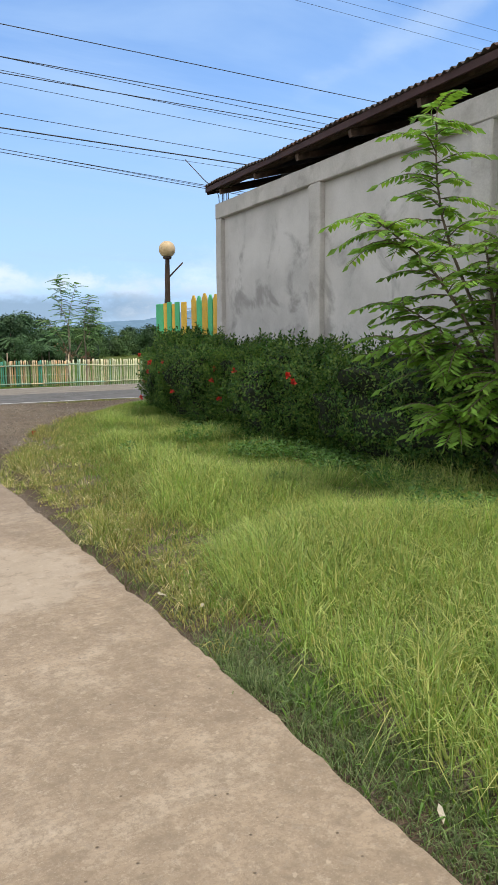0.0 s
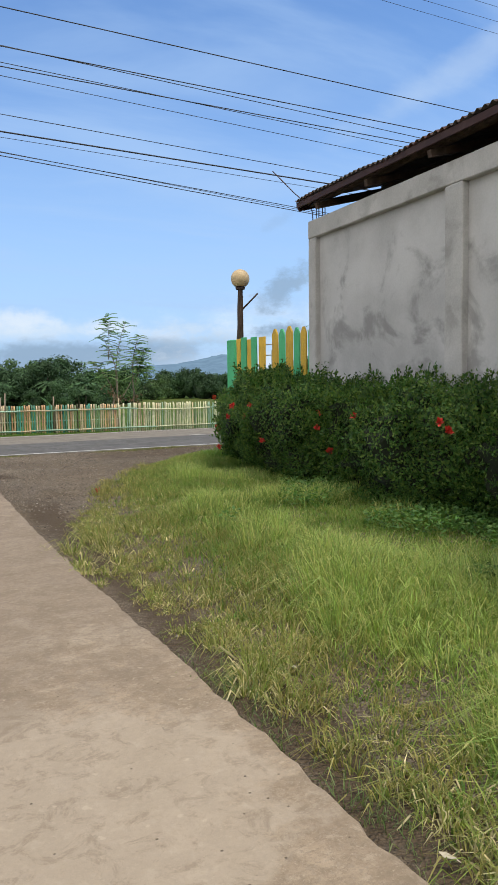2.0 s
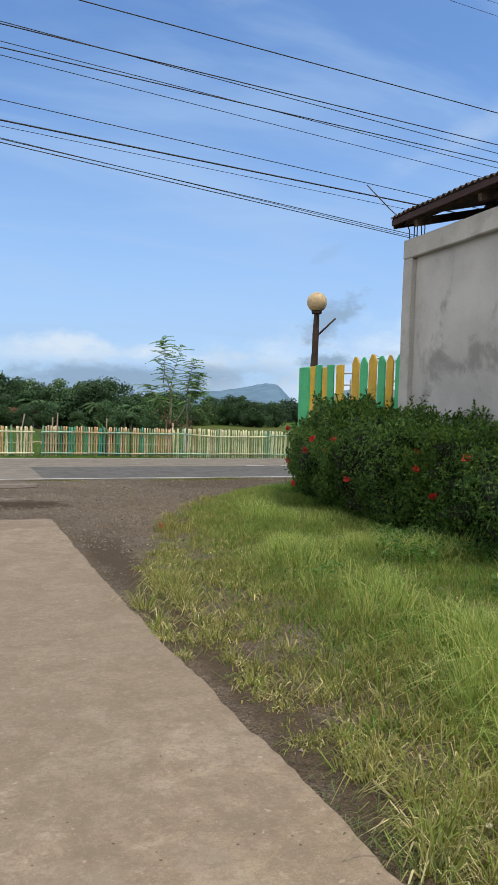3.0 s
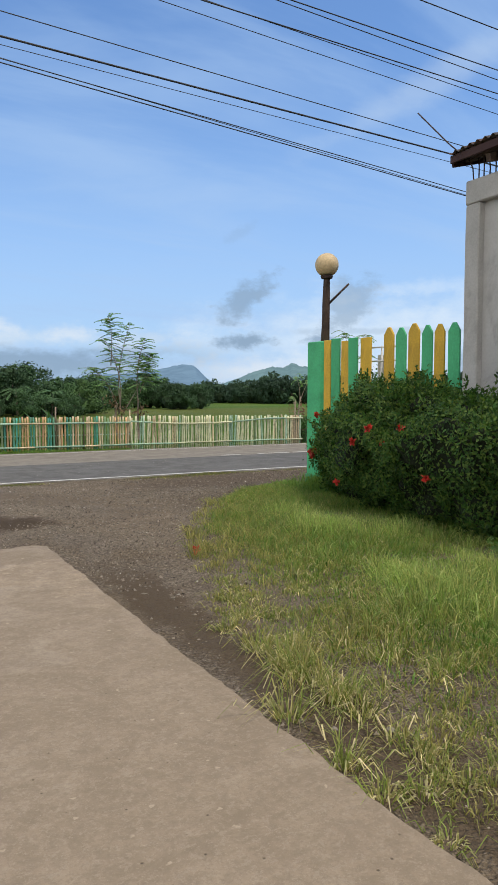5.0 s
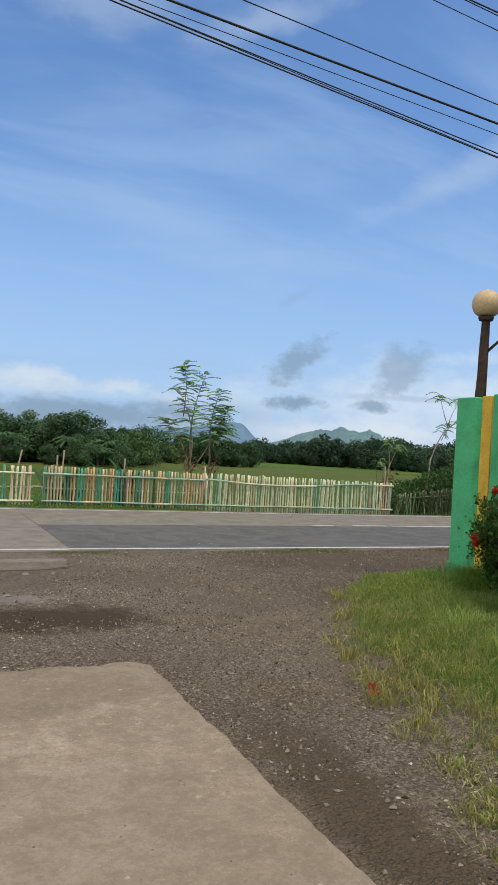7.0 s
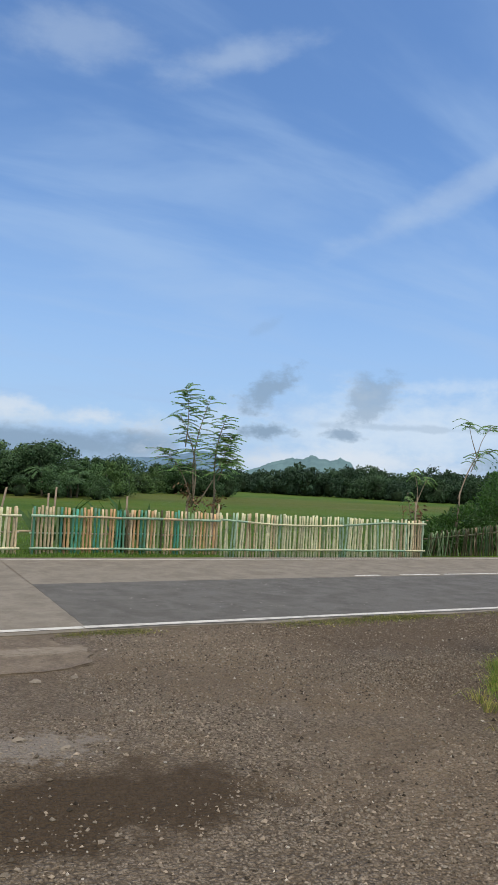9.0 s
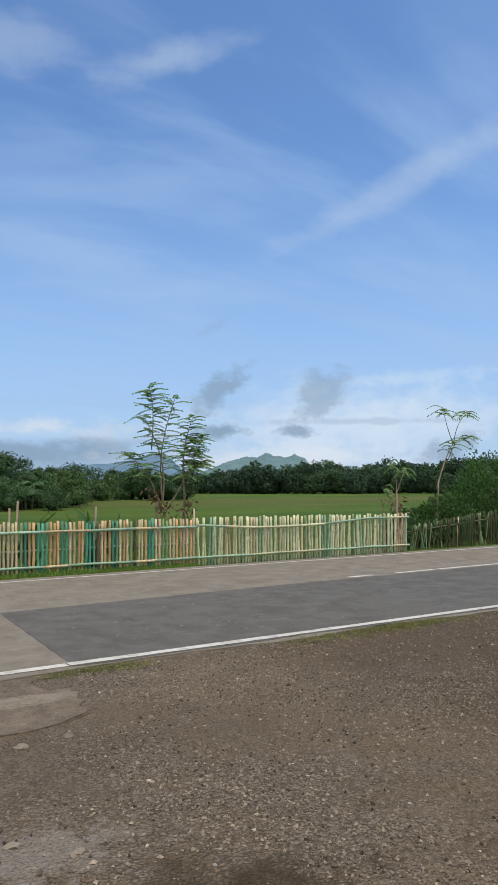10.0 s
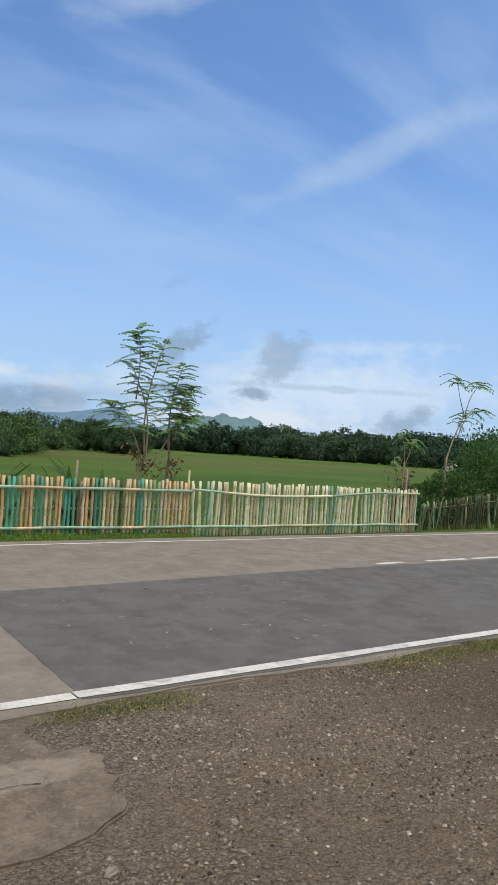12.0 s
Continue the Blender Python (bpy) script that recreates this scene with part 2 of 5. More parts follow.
STEEL_RUST = material("rusty_bar", (0.06, 0.04, 0.035), 0.8, 20, 0.3, 90, 0.3, 0.002)
CABLE = material("cable_black", (0.026, 0.028, 0.032), 0.6, 5, 0.2, 40, 0.0)
GREEN = material("green_paint", (0.075, 0.44, 0.19), 0.6, 3, 0.14, 40, 0.3, 0.003, stain=(0.04, 0.22, 0.09), stain_scale=2.5, stain_amount=0.5, random=0.12)
YELLOW = material("yellow_paint", (0.66, 0.41, 0.04), 0.6, 4, 0.16, 40, 0.3, 0.003, stain=(0.33, 0.20, 0.03), stain_scale=3.5, stain_amount=0.6, random=0.12)
WHITE_STEEL = material("white_steel", (0.62, 0.63, 0.62), 0.5, 6, 0.1, 40, 0.1, 0.002)
DARK_WOOD = material("dark_wood", (0.06, 0.038, 0.026), 0.85, 6, 0.4, 40, 0.6, 0.01, stain=(0.13, 0.085, 0.06), stain_scale=7, stain_amount=0.7)
GLOBE = material("cream_globe", (0.58, 0.44, 0.25), 0.55, 3, 0.08, 30, 0.05, 0.002, spec=0.5)
def bamboo(name, colour, tint, weather=0.6):
    """Split bamboo: each stick its own shade, weathered grey and mossy in streaks, with dark nodes."""
    m = bpy.data.materials.new(name)
    m.use_nodes = True
    n = Nodes(m.node_tree)
    b = m.node_tree.nodes["Principled BSDF"]
    pos = n.add("ShaderNodeNewGeometry").outputs["Position"]
    rnd = n.add("ShaderNodeObjectInfo").outputs["Random"]
    long_ = n.noise(n.add("ShaderNodeMapping", {"Vector": pos, "Scale": (1, 1, 0.22)}).outputs[0], 26.0, 5, 0.65)
    blot = n.noise(pos, 6.5, 6, 0.7, 0.5)
    col = n.mix(n.ramp(rnd, 0.0, 1.0), tuple(c * 0.72 for c in colour), tuple(min(1, c * 1.15) for c in colour))
    col = n.mix(n.ramp(n.math("FRACT", n.math("MULTIPLY", rnd, 5.7)), 0.5, 1.0, 0.0, 0.75), col, tint)
    col = n.mix(n.ramp(long_, 0.40, 0.66, 0.0, weather), col, tuple(c * 0.45 for c in colour))
    col = n.mix(n.ramp(blot, 0.50, 0.64, 0.0, weather), col, (0.17, 0.16, 0.105))
    col = n.mix(n.ramp(n.noise(pos, 11.0, 4, 0.6), 0.58, 0.70, 0.0, 0.5), col, (0.09, 0.15, 0.08))
    m.node_tree.links.new(col, b.inputs["Base Color"])
    b.inputs["Roughness"].default_value = 0.65
    b.inputs["Specular IOR Level"].default_value = 0.3
    bump = n.add("ShaderNodeBump", {"Strength": 0.3, "Distance": 0.003, "Height": long_})
    m.node_tree.links.new(bump.outputs[0], b.inputs["Normal"])
    return m


BAMBOO = {
    "tan": bamboo("bamboo_tan", (0.66, 0.53, 0.35), (0.50, 0.44, 0.29), 0.42),
    "pale": bamboo("bamboo_pale", (0.71, 0.69, 0.47), (0.56, 0.60, 0.40), 0.3),
    "orange": bamboo("bamboo_orange", (0.62, 0.39, 0.21), (0.56, 0.40, 0.20), 0.4),
    "teal": bamboo("bamboo_teal", (0.08, 0.34, 0.26), (0.14, 0.30, 0.19), 0.45),
    "green": bamboo("bamboo_green", (0.22, 0.34, 0.18), (0.32, 0.34, 0.19)),
    "mint": bamboo("bamboo_mint", (0.40, 0.58, 0.44), (0.55, 0.60, 0.42), 0.4),
    "dark": bamboo("bamboo_dark", (0.095, 0.085, 0.045), (0.05, 0.14, 0.06), 0.4),
}
LEAF_HEDGE = material("hedge_leaf", (0.048, 0.112, 0.028), 0.5, 3, 0.25, 20, 0.0, island=0.6, tint=(0.165, 0.245, 0.055), thin=True, spec=0.22)
LEAF_SHRUB = material("shrub_leaf", (0.055, 0.125, 0.034), 0.5, 1.5, 0.3, 20, 0.0, island=0.5, thin=True)
LEAF_WEED = material("weed_leaf", (0.085, 0.19, 0.045), 0.5, 1.2, 0.35, 12, 0.0, island=0.5, tint=(0.15, 0.26, 0.06), thin=True, obj=False)
# Near-black for the hedge's shaded inside; the apron crack shares it.
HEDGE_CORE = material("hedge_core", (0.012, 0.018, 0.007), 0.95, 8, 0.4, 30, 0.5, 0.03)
LEAF_SAP = material("sapling_leaf", (0.18, 0.34, 0.055), 0.5, 3, 0.2, 20, 0.0, island=0.4, tint=(0.20, 0.32, 0.05), thin=True)
LEAF_FINE = material("feather_leaf", (0.155, 0.290, 0.105), 0.55, 3, 0.2, 20, 0.0, island=0.4, thin=True)
LEAF_DEAD = material("dead_leaf", (0.17, 0.105, 0.06), 0.8, 3, 0.3, 20, 0.0, island=0.5)
LEAF_FAR = [material("far_leaf_%s" % k, c, 0.8, 0.16, 0.45, 2, 0.0, island=0.25, obj=False) for k, c in
            (("dark", (0.034, 0.078, 0.028)), ("mid", (0.044, 0.098, 0.032)), ("light", (0.062, 0.120, 0.034)))]
# Bluer copies of the far leaves: distance haze is put into the colour.
LEAF_HAZED = [material("hazed_leaf_%s" % k, c, 0.9, 0.10, 0.4, 2, 0.0, island=0.2, obj=False) for k, c in (("dark", (0.028, 0.062, 0.034)), ("mid", (0.040, 0.082, 0.038)))]
# Dark green that paints the shade inside far tree crowns.
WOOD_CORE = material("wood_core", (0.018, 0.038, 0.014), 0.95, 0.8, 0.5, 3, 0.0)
BARK = material("bark", (0.13, 0.10, 0.075), 0.9, 9, 0.35, 60, 0.5, 0.01)
BARK_PALE = material("bark_pale", (0.25, 0.20, 0.15), 0.9, 9, 0.3, 60, 0.4, 0.01)
GRASS = material("grass_long", (0.27, 0.385, 0.098), 0.55, 0.9, 0.25, 8, 0.0, island=0.4, tint=(0.61, 0.58, 0.23), thin=True, obj=False)
GRASS_DARK = material("grass_low", (0.13, 0.245, 0.05), 0.6, 0.9, 0.25, 8, 0.0, island=0.4, tint=(0.24, 0.32, 0.07), thin=True, obj=False)
GRASS_MIX = material("grass_mixed", (0.235, 0.30, 0.07), 0.6, 0.7, 0.3, 8, 0.0, island=0.4, tint=(0.42, 0.36, 0.15), thin=True, obj=False)
GRASS_DRY = material("grass_dry", (0.38, 0.34, 0.13), 0.7, 1.2, 0.25, 8, 0.0, island=0.45, tint=(0.14, 0.21, 0.045), thin=True, obj=False)
GRASS_EDGE = material("grass_edge", (0.145, 0.215, 0.085), 0.6, 1.2, 0.3, 8, 0.0, island=0.5, tint=(0.26, 0.29, 0.14), thin=True, obj=False)
GRASS_VERGE = material("grass_verge", (0.19, 0.185, 0.075), 0.7, 1.2, 0.3, 8, 0.0, island=0.45, tint=(0.10, 0.15, 0.04), thin=True, obj=False)
STRAW = material("grass_straw", (0.66, 0.58, 0.36), 0.7, 1.2, 0.2, 8, 0.0, island=0.4, tint=(0.30, 0.33, 0.11), thin=True, obj=False)
FLOWER = material("red_flower", (0.55, 0.045, 0.03), 0.5, 10, 0.2, 40, 0.0, island=0.3)
PEBBLE = material("pebble", (0.200, 0.168, 0.133), 0.9, 9, 0.2, 60, 0.2, 0.004, spec=0.15, island=0.8, tint=(0.225, 0.200, 0.165), obj=False)
CHIP = material("chip", (0.23, 0.22, 0.20), 0.9, 9, 0.2, 60, 0.0, island=0.3, obj=False)
PEBBLE_PALE = material("pebble_pale", (0.42, 0.39, 0.34), 0.8, 9, 0.2, 60, 0.2, 0.004, island=0.4, obj=False)


def ground_material():
    m = bpy.data.materials.new("earth")
    m.use_nodes = True
    n = Nodes(m.node_tree)
    bsdf = m.node_tree.nodes["Principled BSDF"]
    pos = n.add("ShaderNodeNewGeometry").outputs["Position"]
    sep = n.add("ShaderNodeSeparateXYZ", {0: pos})
    x, y = sep.outputs[0], sep.outputs[1]
    big, mid, fine = n.noise(pos, 0.45, 6, 0.6, 0.4), n.noise(pos, 3.0, 6, 0.65), n.noise(pos, 38.0, 5, 0.7)
    warp = n.vec("MULTIPLY", n.add("ShaderNodeTexNoise", {"Vector": pos, "Scale": 22.0, "Detail": 3.0}).outputs["Color"], (0.035, 0.035, 0.035))
    stones = n.add("ShaderNodeTexVoronoi", {"Vector": n.vec("ADD", pos, warp), "Scale": 58.0, "Randomness": 1.0})
    stone_col = n.mix(n.add("ShaderNodeSeparateXYZ", {0: stones.outputs["Color"]}).outputs[0], (0.112, 0.094, 0.073), (0.395, 0.340, 0.274))
    mud = n.mix(n.ramp(mid, 0.3, 0.7), (0.138, 0.101, 0.066), (0.268, 0.206, 0.142))
    mud = n.mix(n.ramp(fine, 0.35, 0.75, 0.0, 0.45), mud, (0.165, 0.13, 0.10))
    near_gravel = n.ramp(n.math("ADD", n.math("MULTIPLY", big, 1.6), n.math("MULTIPLY", mid, 0.8)), 0.95, 1.4, 0.25, 0.7)
    col = n.mix(near_gravel, mud, stone_col)
    # Mask between the stones, where their shade is painted in.
    gaps = n.math("MULTIPLY", n.ramp(stones.outputs["Distance"], 0.38, 0.66), n.ramp(near_gravel, 0.2, 0.7, 0.15, 0.55))
    col = n.mix(n.ramp(n.noise(pos, 0.55, 6, 0.68, 0.8), 0.46, 0.60, 0.0, 0.65), col, n.mix(fine, (0.135, 0.101, 0.066), (0.285, 0.222, 0.150)))
    # Dark specks stand in for the small shadows of loose stones.
    col = n.mix(n.ramp(n.noise(pos, 55.0, 4, 0.8), 0.50, 0.59, 0.0, 0.58), col, (0.062, 0.047, 0.032))
    bits = n.add("ShaderNodeTexVoronoi", {"Vector": pos, "Scale": 85.0, "Randomness": 1.0})
    lit = n.math("MULTIPLY", n.ramp(bits.outputs["Distance"], 0.22, 0.36, 1.0, 0.0), n.math("GREATER_THAN", n.add("ShaderNodeSeparateXYZ", {0: bits.outputs["Color"]}).outputs[0], 0.72))
    col = n.mix(n.math("MULTIPLY", lit, 0.45), col, n.mix(n.add("ShaderNodeSeparateXYZ", {0: bits.outputs["Color"]}).outputs[1], (0.17, 0.148, 0.118), (0.40, 0.365, 0.31)))
    brown = n.math("MULTIPLY", n.ramp(n.math("ADD", x, n.math("MULTIPLY", mid, 1.2)), 4.2, 5.6, 0.0, 0.6), n.ramp(y, 14.2, 15.4))
    col = n.mix(brown, col, n.mix(fine, (0.075, 0.052, 0.033), (0.175, 0.128, 0.084)))
    # Shade between stones goes into the colour here.
    col = n.mix(gaps, col, (0.050, 0.037, 0.025))
    # smooth silt lies along the driveway, and a damp hollow at its end
    off = n.math("ABSOLUTE", n.math("SUBTRACT", x, n.math("ADD", n.math("MULTIPLY", y, 0.055), 1.42)))
    silt = n.math("MULTIPLY", n.ramp(n.math("ADD", off, n.math("MULTIPLY", n.math("SUBTRACT", mid, 0.5), 0.5)), 0.10, 0.30, 1.0, 0.0), n.ramp(y, 11.5, 13.0, 1.0, 0.0))
    hx, hy = n.math("MULTIPLY", n.math("SUBTRACT", x, 1.4), 0.75), n.math("SUBTRACT", y, 14.55)
    hollow = n.math("SQRT", n.math("ADD", n.math("MULTIPLY", hx, hx), n.math("MULTIPLY", n.math("MULTIPLY", hy, hy), 2.6)))
    hollow = n.ramp(n.math("ADD", hollow, n.math("MULTIPLY", n.math("SUBTRACT", mid, 0.5), 1.3)), 0.45, 0.85, 1.0, 0.0)
    rx, ry = n.math("SUBTRACT", x, 1.3), n.math("SUBTRACT", y, 15.4)
    rubble = n.math("SQRT", n.math("ADD", n.math("MULTIPLY", rx, rx), n.math("MULTIPLY", n.math("MULTIPLY", ry, ry), 4.0)))
    rubble = n.ramp(n.math("ADD", rubble, n.math("MULTIPLY", n.math("SUBTRACT", n.noise(pos, 11.0, 7, 0.75), 0.5), 2.2)), 0.25, 0.6, 0.7, 0.0)
    col = n.mix(rubble, col, (0.29, 0.26, 0.225))
    col = n.mix(n.math("MULTIPLY", silt, 0.85), col, n.mix(fine, (0.078, 0.056, 0.036), (0.125, 0.094, 0.062)))
    col = n.mix(n.math("MULTIPLY", hollow, 0.9), col, n.mix(fine, (0.046, 0.032, 0.019), (0.088, 0.062, 0.038)))
    # the paddy beyond the road
    wx = n.add("ShaderNodeMapping", {"Vector": pos, "Scale": (0.012, 0.05, 0.0)}).outputs[0]
    strips = n.noise(wx, 1.3, 5, 0.6, 0.6)
    field = n.mix(n.ramp(strips, 0.35, 0.62), (0.050, 0.106, 0.013), (0.088, 0.138, 0.019))
    field = n.mix(n.ramp(n.noise(wx, 2.6, 5, 0.6), 0.54, 0.68, 0.0, 0.6), field, (0.16, 0.135, 0.05))
    field = n.mix(n.ramp(n.noise(pos, 0.8, 6, 0.7), 0.3, 0.7, 0.0, 0.35), field, (0.05, 0.10, 0.018))
    band = n.math("ADD", y, n.math("MULTIPLY", n.math("SUBTRACT", n.noise(wx, 3.0, 4), 0.5), 60.0))
    field = n.mix(n.math("MULTIPLY", n.ramp(band, 95.0, 120.0), n.ramp(band, 140.0, 165.0, 0.40, 0.0)), field, (0.125, 0.100, 0.036))
    beyond = n.ramp(n.math("ADD", y, n.math("MULTIPLY", mid, 0.5)), 24.5, 24.9)
    col = n.mix(beyond, col, field)
    bsdf.inputs["Specular IOR Level"].default_value = 0.12
    m.node_tree.links.new(col, bsdf.inputs["Base Color"])
    wet = n.ramp(n.noise(pos, 1.1, 4), 0.55, 0.7, 0.9, 0.6)
    m.node_tree.links.new(wet, bsdf.inputs["Roughness"])
    h = n.math("ADD", n.math("MULTIPLY", stones.outputs["Distance"], -0.9), n.math("ADD", n.math("MULTIPLY", fine, 0.7), mid))
    b = n.add("ShaderNodeBump", {"Strength": 1.0, "Distance": 0.026, "Height": h})
    m.node_tree.links.new(b.outputs[0], bsdf.inputs["Normal"])
    return m


EARTH = ground_material()

# ---- mesh helpers ----
rng = np.random.default_rng(7)


def mesh_np(name, verts, quads=None, tris=None, smooth=False):
    """A mesh from arrays."""
    me = bpy.data.meshes.new(name)
    verts = np.asarray(verts, dtype=np.float32).reshape(-1, 3)
    q = np.zeros((0, 4), np.int32) if quads is None else np.asarray(quads, np.int32).reshape(-1, 4)
    t = np.zeros((0, 3), np.int32) if tris is None else np.asarray(tris, np.int32).reshape(-1, 3)
    me.vertices.add(len(verts))
    me.vertices.foreach_set("co", verts.ravel())
    loops = np.concatenate([q.ravel(), t.ravel()])
    me.loops.add(len(loops))
    me.loops.foreach_set("vertex_index", loops)
    me.polygons.add(len(q) + len(t))
    starts = np.concatenate([np.arange(len(q)) * 4, len(q) * 4 + np.arange(len(t)) * 3]).astype(np.int32)
    me.polygons.foreach_set("loop_start", starts)
    me.polygons.foreach_set("use_smooth", np.full(len(q) + len(t), smooth))
    me.update(calc_edges=True)
    return me


def put(name, me, mat, parent=None, m=None, label=""):
    """Links a mesh as one object, under a thing where a parent is given."""
    if mat is not None and not me.materials:
        me.materials.append(mat)
    ob = new(name, me)
    if parent is not None:
        ob.parent = parent
    if m is not None:
        ob.matrix_local = m
    if label:
        tagged(ob, label)
    return ob


def part(name, bm, mat, parent=None, label="", m=None, smooth=False):
    """Links a bmesh as one mesh object."""
    me = bpy.data.meshes.new(name)
    bm.to_mesh(me)
    bm.free()
    if smooth:
        me.polygons.foreach_set("use_smooth", [True] * len(me.polygons))
    return put(name, me, mat, parent, m, label)


def empty(name, m, label, category, group="", kind=""):
    ob = new(name)
    ob.matrix_world = m
    return tagged(ob, label, category, group, kind)


def box_bm(x0, x1, y0, y1, z0, z1, bevel=0.0, bm=None, seg=1):
    bm = bm or bmesh.new()
    v = bmesh.ops.create_cube(bm, size=1.0)["verts"]
    for p in v:
        p.co = Vector(((x0 + x1) / 2 + p.co.x * (x1 - x0), (y0 + y1) / 2 + p.co.y * (y1 - y0), (z0 + z1) / 2 + p.co.z * (z1 - z0)))
    if bevel:
        e = list({e for p in v for e in p.link_edges})
        bmesh.ops.bevel(bm, geom=e, offset=bevel, segments=seg, affect="EDGES")
    return bm


def tube_arrays(pts, radii, sides=7):
    """Rings round a line of points."""
    pts = [Vector(p) for p in pts]
    verts, quads = [], []
    for i, p in enumerate(pts):
        d = (pts[min(i + 1, len(pts) - 1)] - pts[max(i - 1, 0)]).normalized()
        a = d.cross(Vector((0.31, 0.17, 0.93)) if abs(d.z) < 0.9 else Vector((1, 0.1, 0))).normalized()
        b = d.cross(a)
        for s in range(sides):
            w = 2 * math.pi * s / sides
            verts.append(p + (a * math.cos(w) + b * math.sin(w)) * radii[i])
    for i in range(len(pts) - 1):
        for s in range(sides):
            t = (s + 1) % sides
            quads.append((i * sides + s, i * sides + t, (i + 1) * sides + t, (i + 1) * sides + s))
    top = len(verts)
    verts.append(pts[-1])
    tris = [((len(pts) - 1) * sides + s, (len(pts) - 1) * sides + (s + 1) % sides, top) for s in range(sides)]
    bot = len(verts)
    verts.append(pts[0])
    tris += [((s + 1) % sides, s, bot) for s in range(sides)]
    return verts, quads, tris


def tubes_mesh(name, lines, sides=6):
    """One mesh of several limbs."""
    V_, Q_, T_ = [], [], []
    for pts, radii in lines:
        v, q, t = tube_arrays(pts, radii, sides)
        o = len(V_)
        V_ += v
        Q_ += [tuple(i + o for i in f) for f in q]
        T_ += [tuple(i + o for i in f) for f in t]
    return mesh_np(name, [tuple(v) for v in V_], Q_, T_, smooth=True)


def leaf_quads(pos, along, side, length, width):
    """Kite-shaped leaves, each its own island: arrays of places, directions and sizes."""
    along = along / np.linalg.norm(along, axis=1, keepdims=True)
    side = side - along * (side * along).sum(1, keepdims=True)
    side = side / (np.linalg.norm(side, axis=1, keepdims=True) + 1e-9)
    up = np.cross(along, side)
    L, W = length[:, None], width[:, None]
    v = np.stack([pos, pos + along * L * 0.45 + side * W * 0.5 + up * W * 0.12, pos + along * L, pos + along * L * 0.45 - side * W * 0.5 + up * W * 0.12], 1)
    n = len(pos)
    i = np.arange(n)[:, None] * 4
    return v.reshape(-1, 3), np.concatenate([i + (0, 1, 2), i + (0, 2, 3)])


def unit(n):
    v = rng.normal(size=(n, 3))
    return v / np.linalg.norm(v, axis=1, keepdims=True)


def blades_mesh(name, base, height, width, lean):
    """Grass blades that bend over: one island each."""
    n = len(base)
    w = rng.uniform(0, 2 * math.pi, n)
    side = np.stack([np.cos(w), np.sin(w), np.zeros(n)], 1) * width[:, None] * 0.5
    up = np.array([0, 0, 1.0])
    mid = base + up * height[:, None] * 0.6 + lean * height[:, None] * 0.28
    tip = base + up * height[:, None] * (1 - 0.35 * np.linalg.norm(lean, axis=1, keepdims=True) ** 2) + lean * height[:, None] * 0.95
    v = np.stack([base - side, base + side, mid + side * 0.8, mid - side * 0.8, tip], 1).reshape(-1, 3)
    i = np.arange(n)[:, None] * 5
    return mesh_np(name, v, i + (0, 1, 2, 3), i + (3, 2, 4))


# ---- ground ----
def smooth(a, b, t):
    t = np.clip((t - a) / (b - a), 0, 1)
    return t * t * (3 - 2 * t)


def drive_edge(y):
    return np.interp(y, (-8, 1, 3, 6, 8, 10, 13.4), (0.85, 1.25, 1.38, 1.50, 1.54, 1.63, 1.84)) + 0.004 * np.sin(5.3 * y + 1) + 0.003 * np.sin(13.1 * y)


GRASS_LINE = ((-6, 1.0), (0, 1.30), (2, 1.44), (3.4, 1.62), (4.7, 1.76), (5.6, 1.74), (7, 1.84), (9.4, 2.05), (10.8, 2.42), (11.6, 2.75), (12.5, 3.1), (13.7, 3.65), (15.5, 4.9), (16.4, 6.0), (16.8, 7.6), (17.0, 14))


def grass_edge(y):
    return np.interp(y, [p[0] for p in GRASS_LINE], [p[1] for p in GRASS_LINE])


def height(x, y):
    x, y = np.asarray(x, float), np.asarray(y, float)
    z = np.full(np.broadcast(x, y).shape, -0.055)
    z = z + 0.13 * smooth(0.05, 1.3, x - grass_edge(y)) * (1 - smooth(16.0, 17.0, y))
    z = z + 0.03 * smooth(13.0, 15.5, y) * (1 - smooth(0, 2.0, x - 3))
    z = z + 0.012 * smooth(16.8, 18.2, y)
    z = z + 0.012 * smooth(17.7, 18.2, y) * smooth(2.35, 2.7, x)
    z = z + 0.036 * smooth(17.2, 18.1, y) * smooth(3.0, 5.0, x)
    z = z + 0.016 * smooth(16.0, 16.85, y) * (1 - smooth(2.6, 3.4, x))
    ragged = y + 0.16 * np.sin(2.3 * x + 1) + 0.09 * np.sin(5.7 * x) + 0.05 * np.sin(13 * x + 2 * y) + 0.45 * smooth(1.3, 1.95, x)
    z = z + 0.072 * smooth(12.95, 13.6, ragged) * (1 - smooth(14.4, 16.6, y)) * (1 - smooth(2.2, 3.4, x))
    z = z + 0.012 * np.sin(2.1 * x + 0.7 * y) * np.sin(1.3 * y - 0.4 * x) + 0.006 * np.sin(7 * x + 3 * y) * np.sin(6 * y)
    z = z - 0.045 * (1 - smooth(2.0, 2.2, x)) * smooth(17.2, 17.4, y)
    z = np.where(y > 18.5, -0.08, z) + np.where(y > 24.35, (0.02 + 0.055 * (1 - smooth(7.2, 7.8, x))) * smooth(24.35, 24.75, y), 0)
    z = z - 1.9 * smooth(26.5, 70, y)
    z = np.where((y > 18.16) & (y < 18.5), np.minimum(z, 0.001), z)
    return z - 0.3 * (1 - smooth(-60, -7, y))


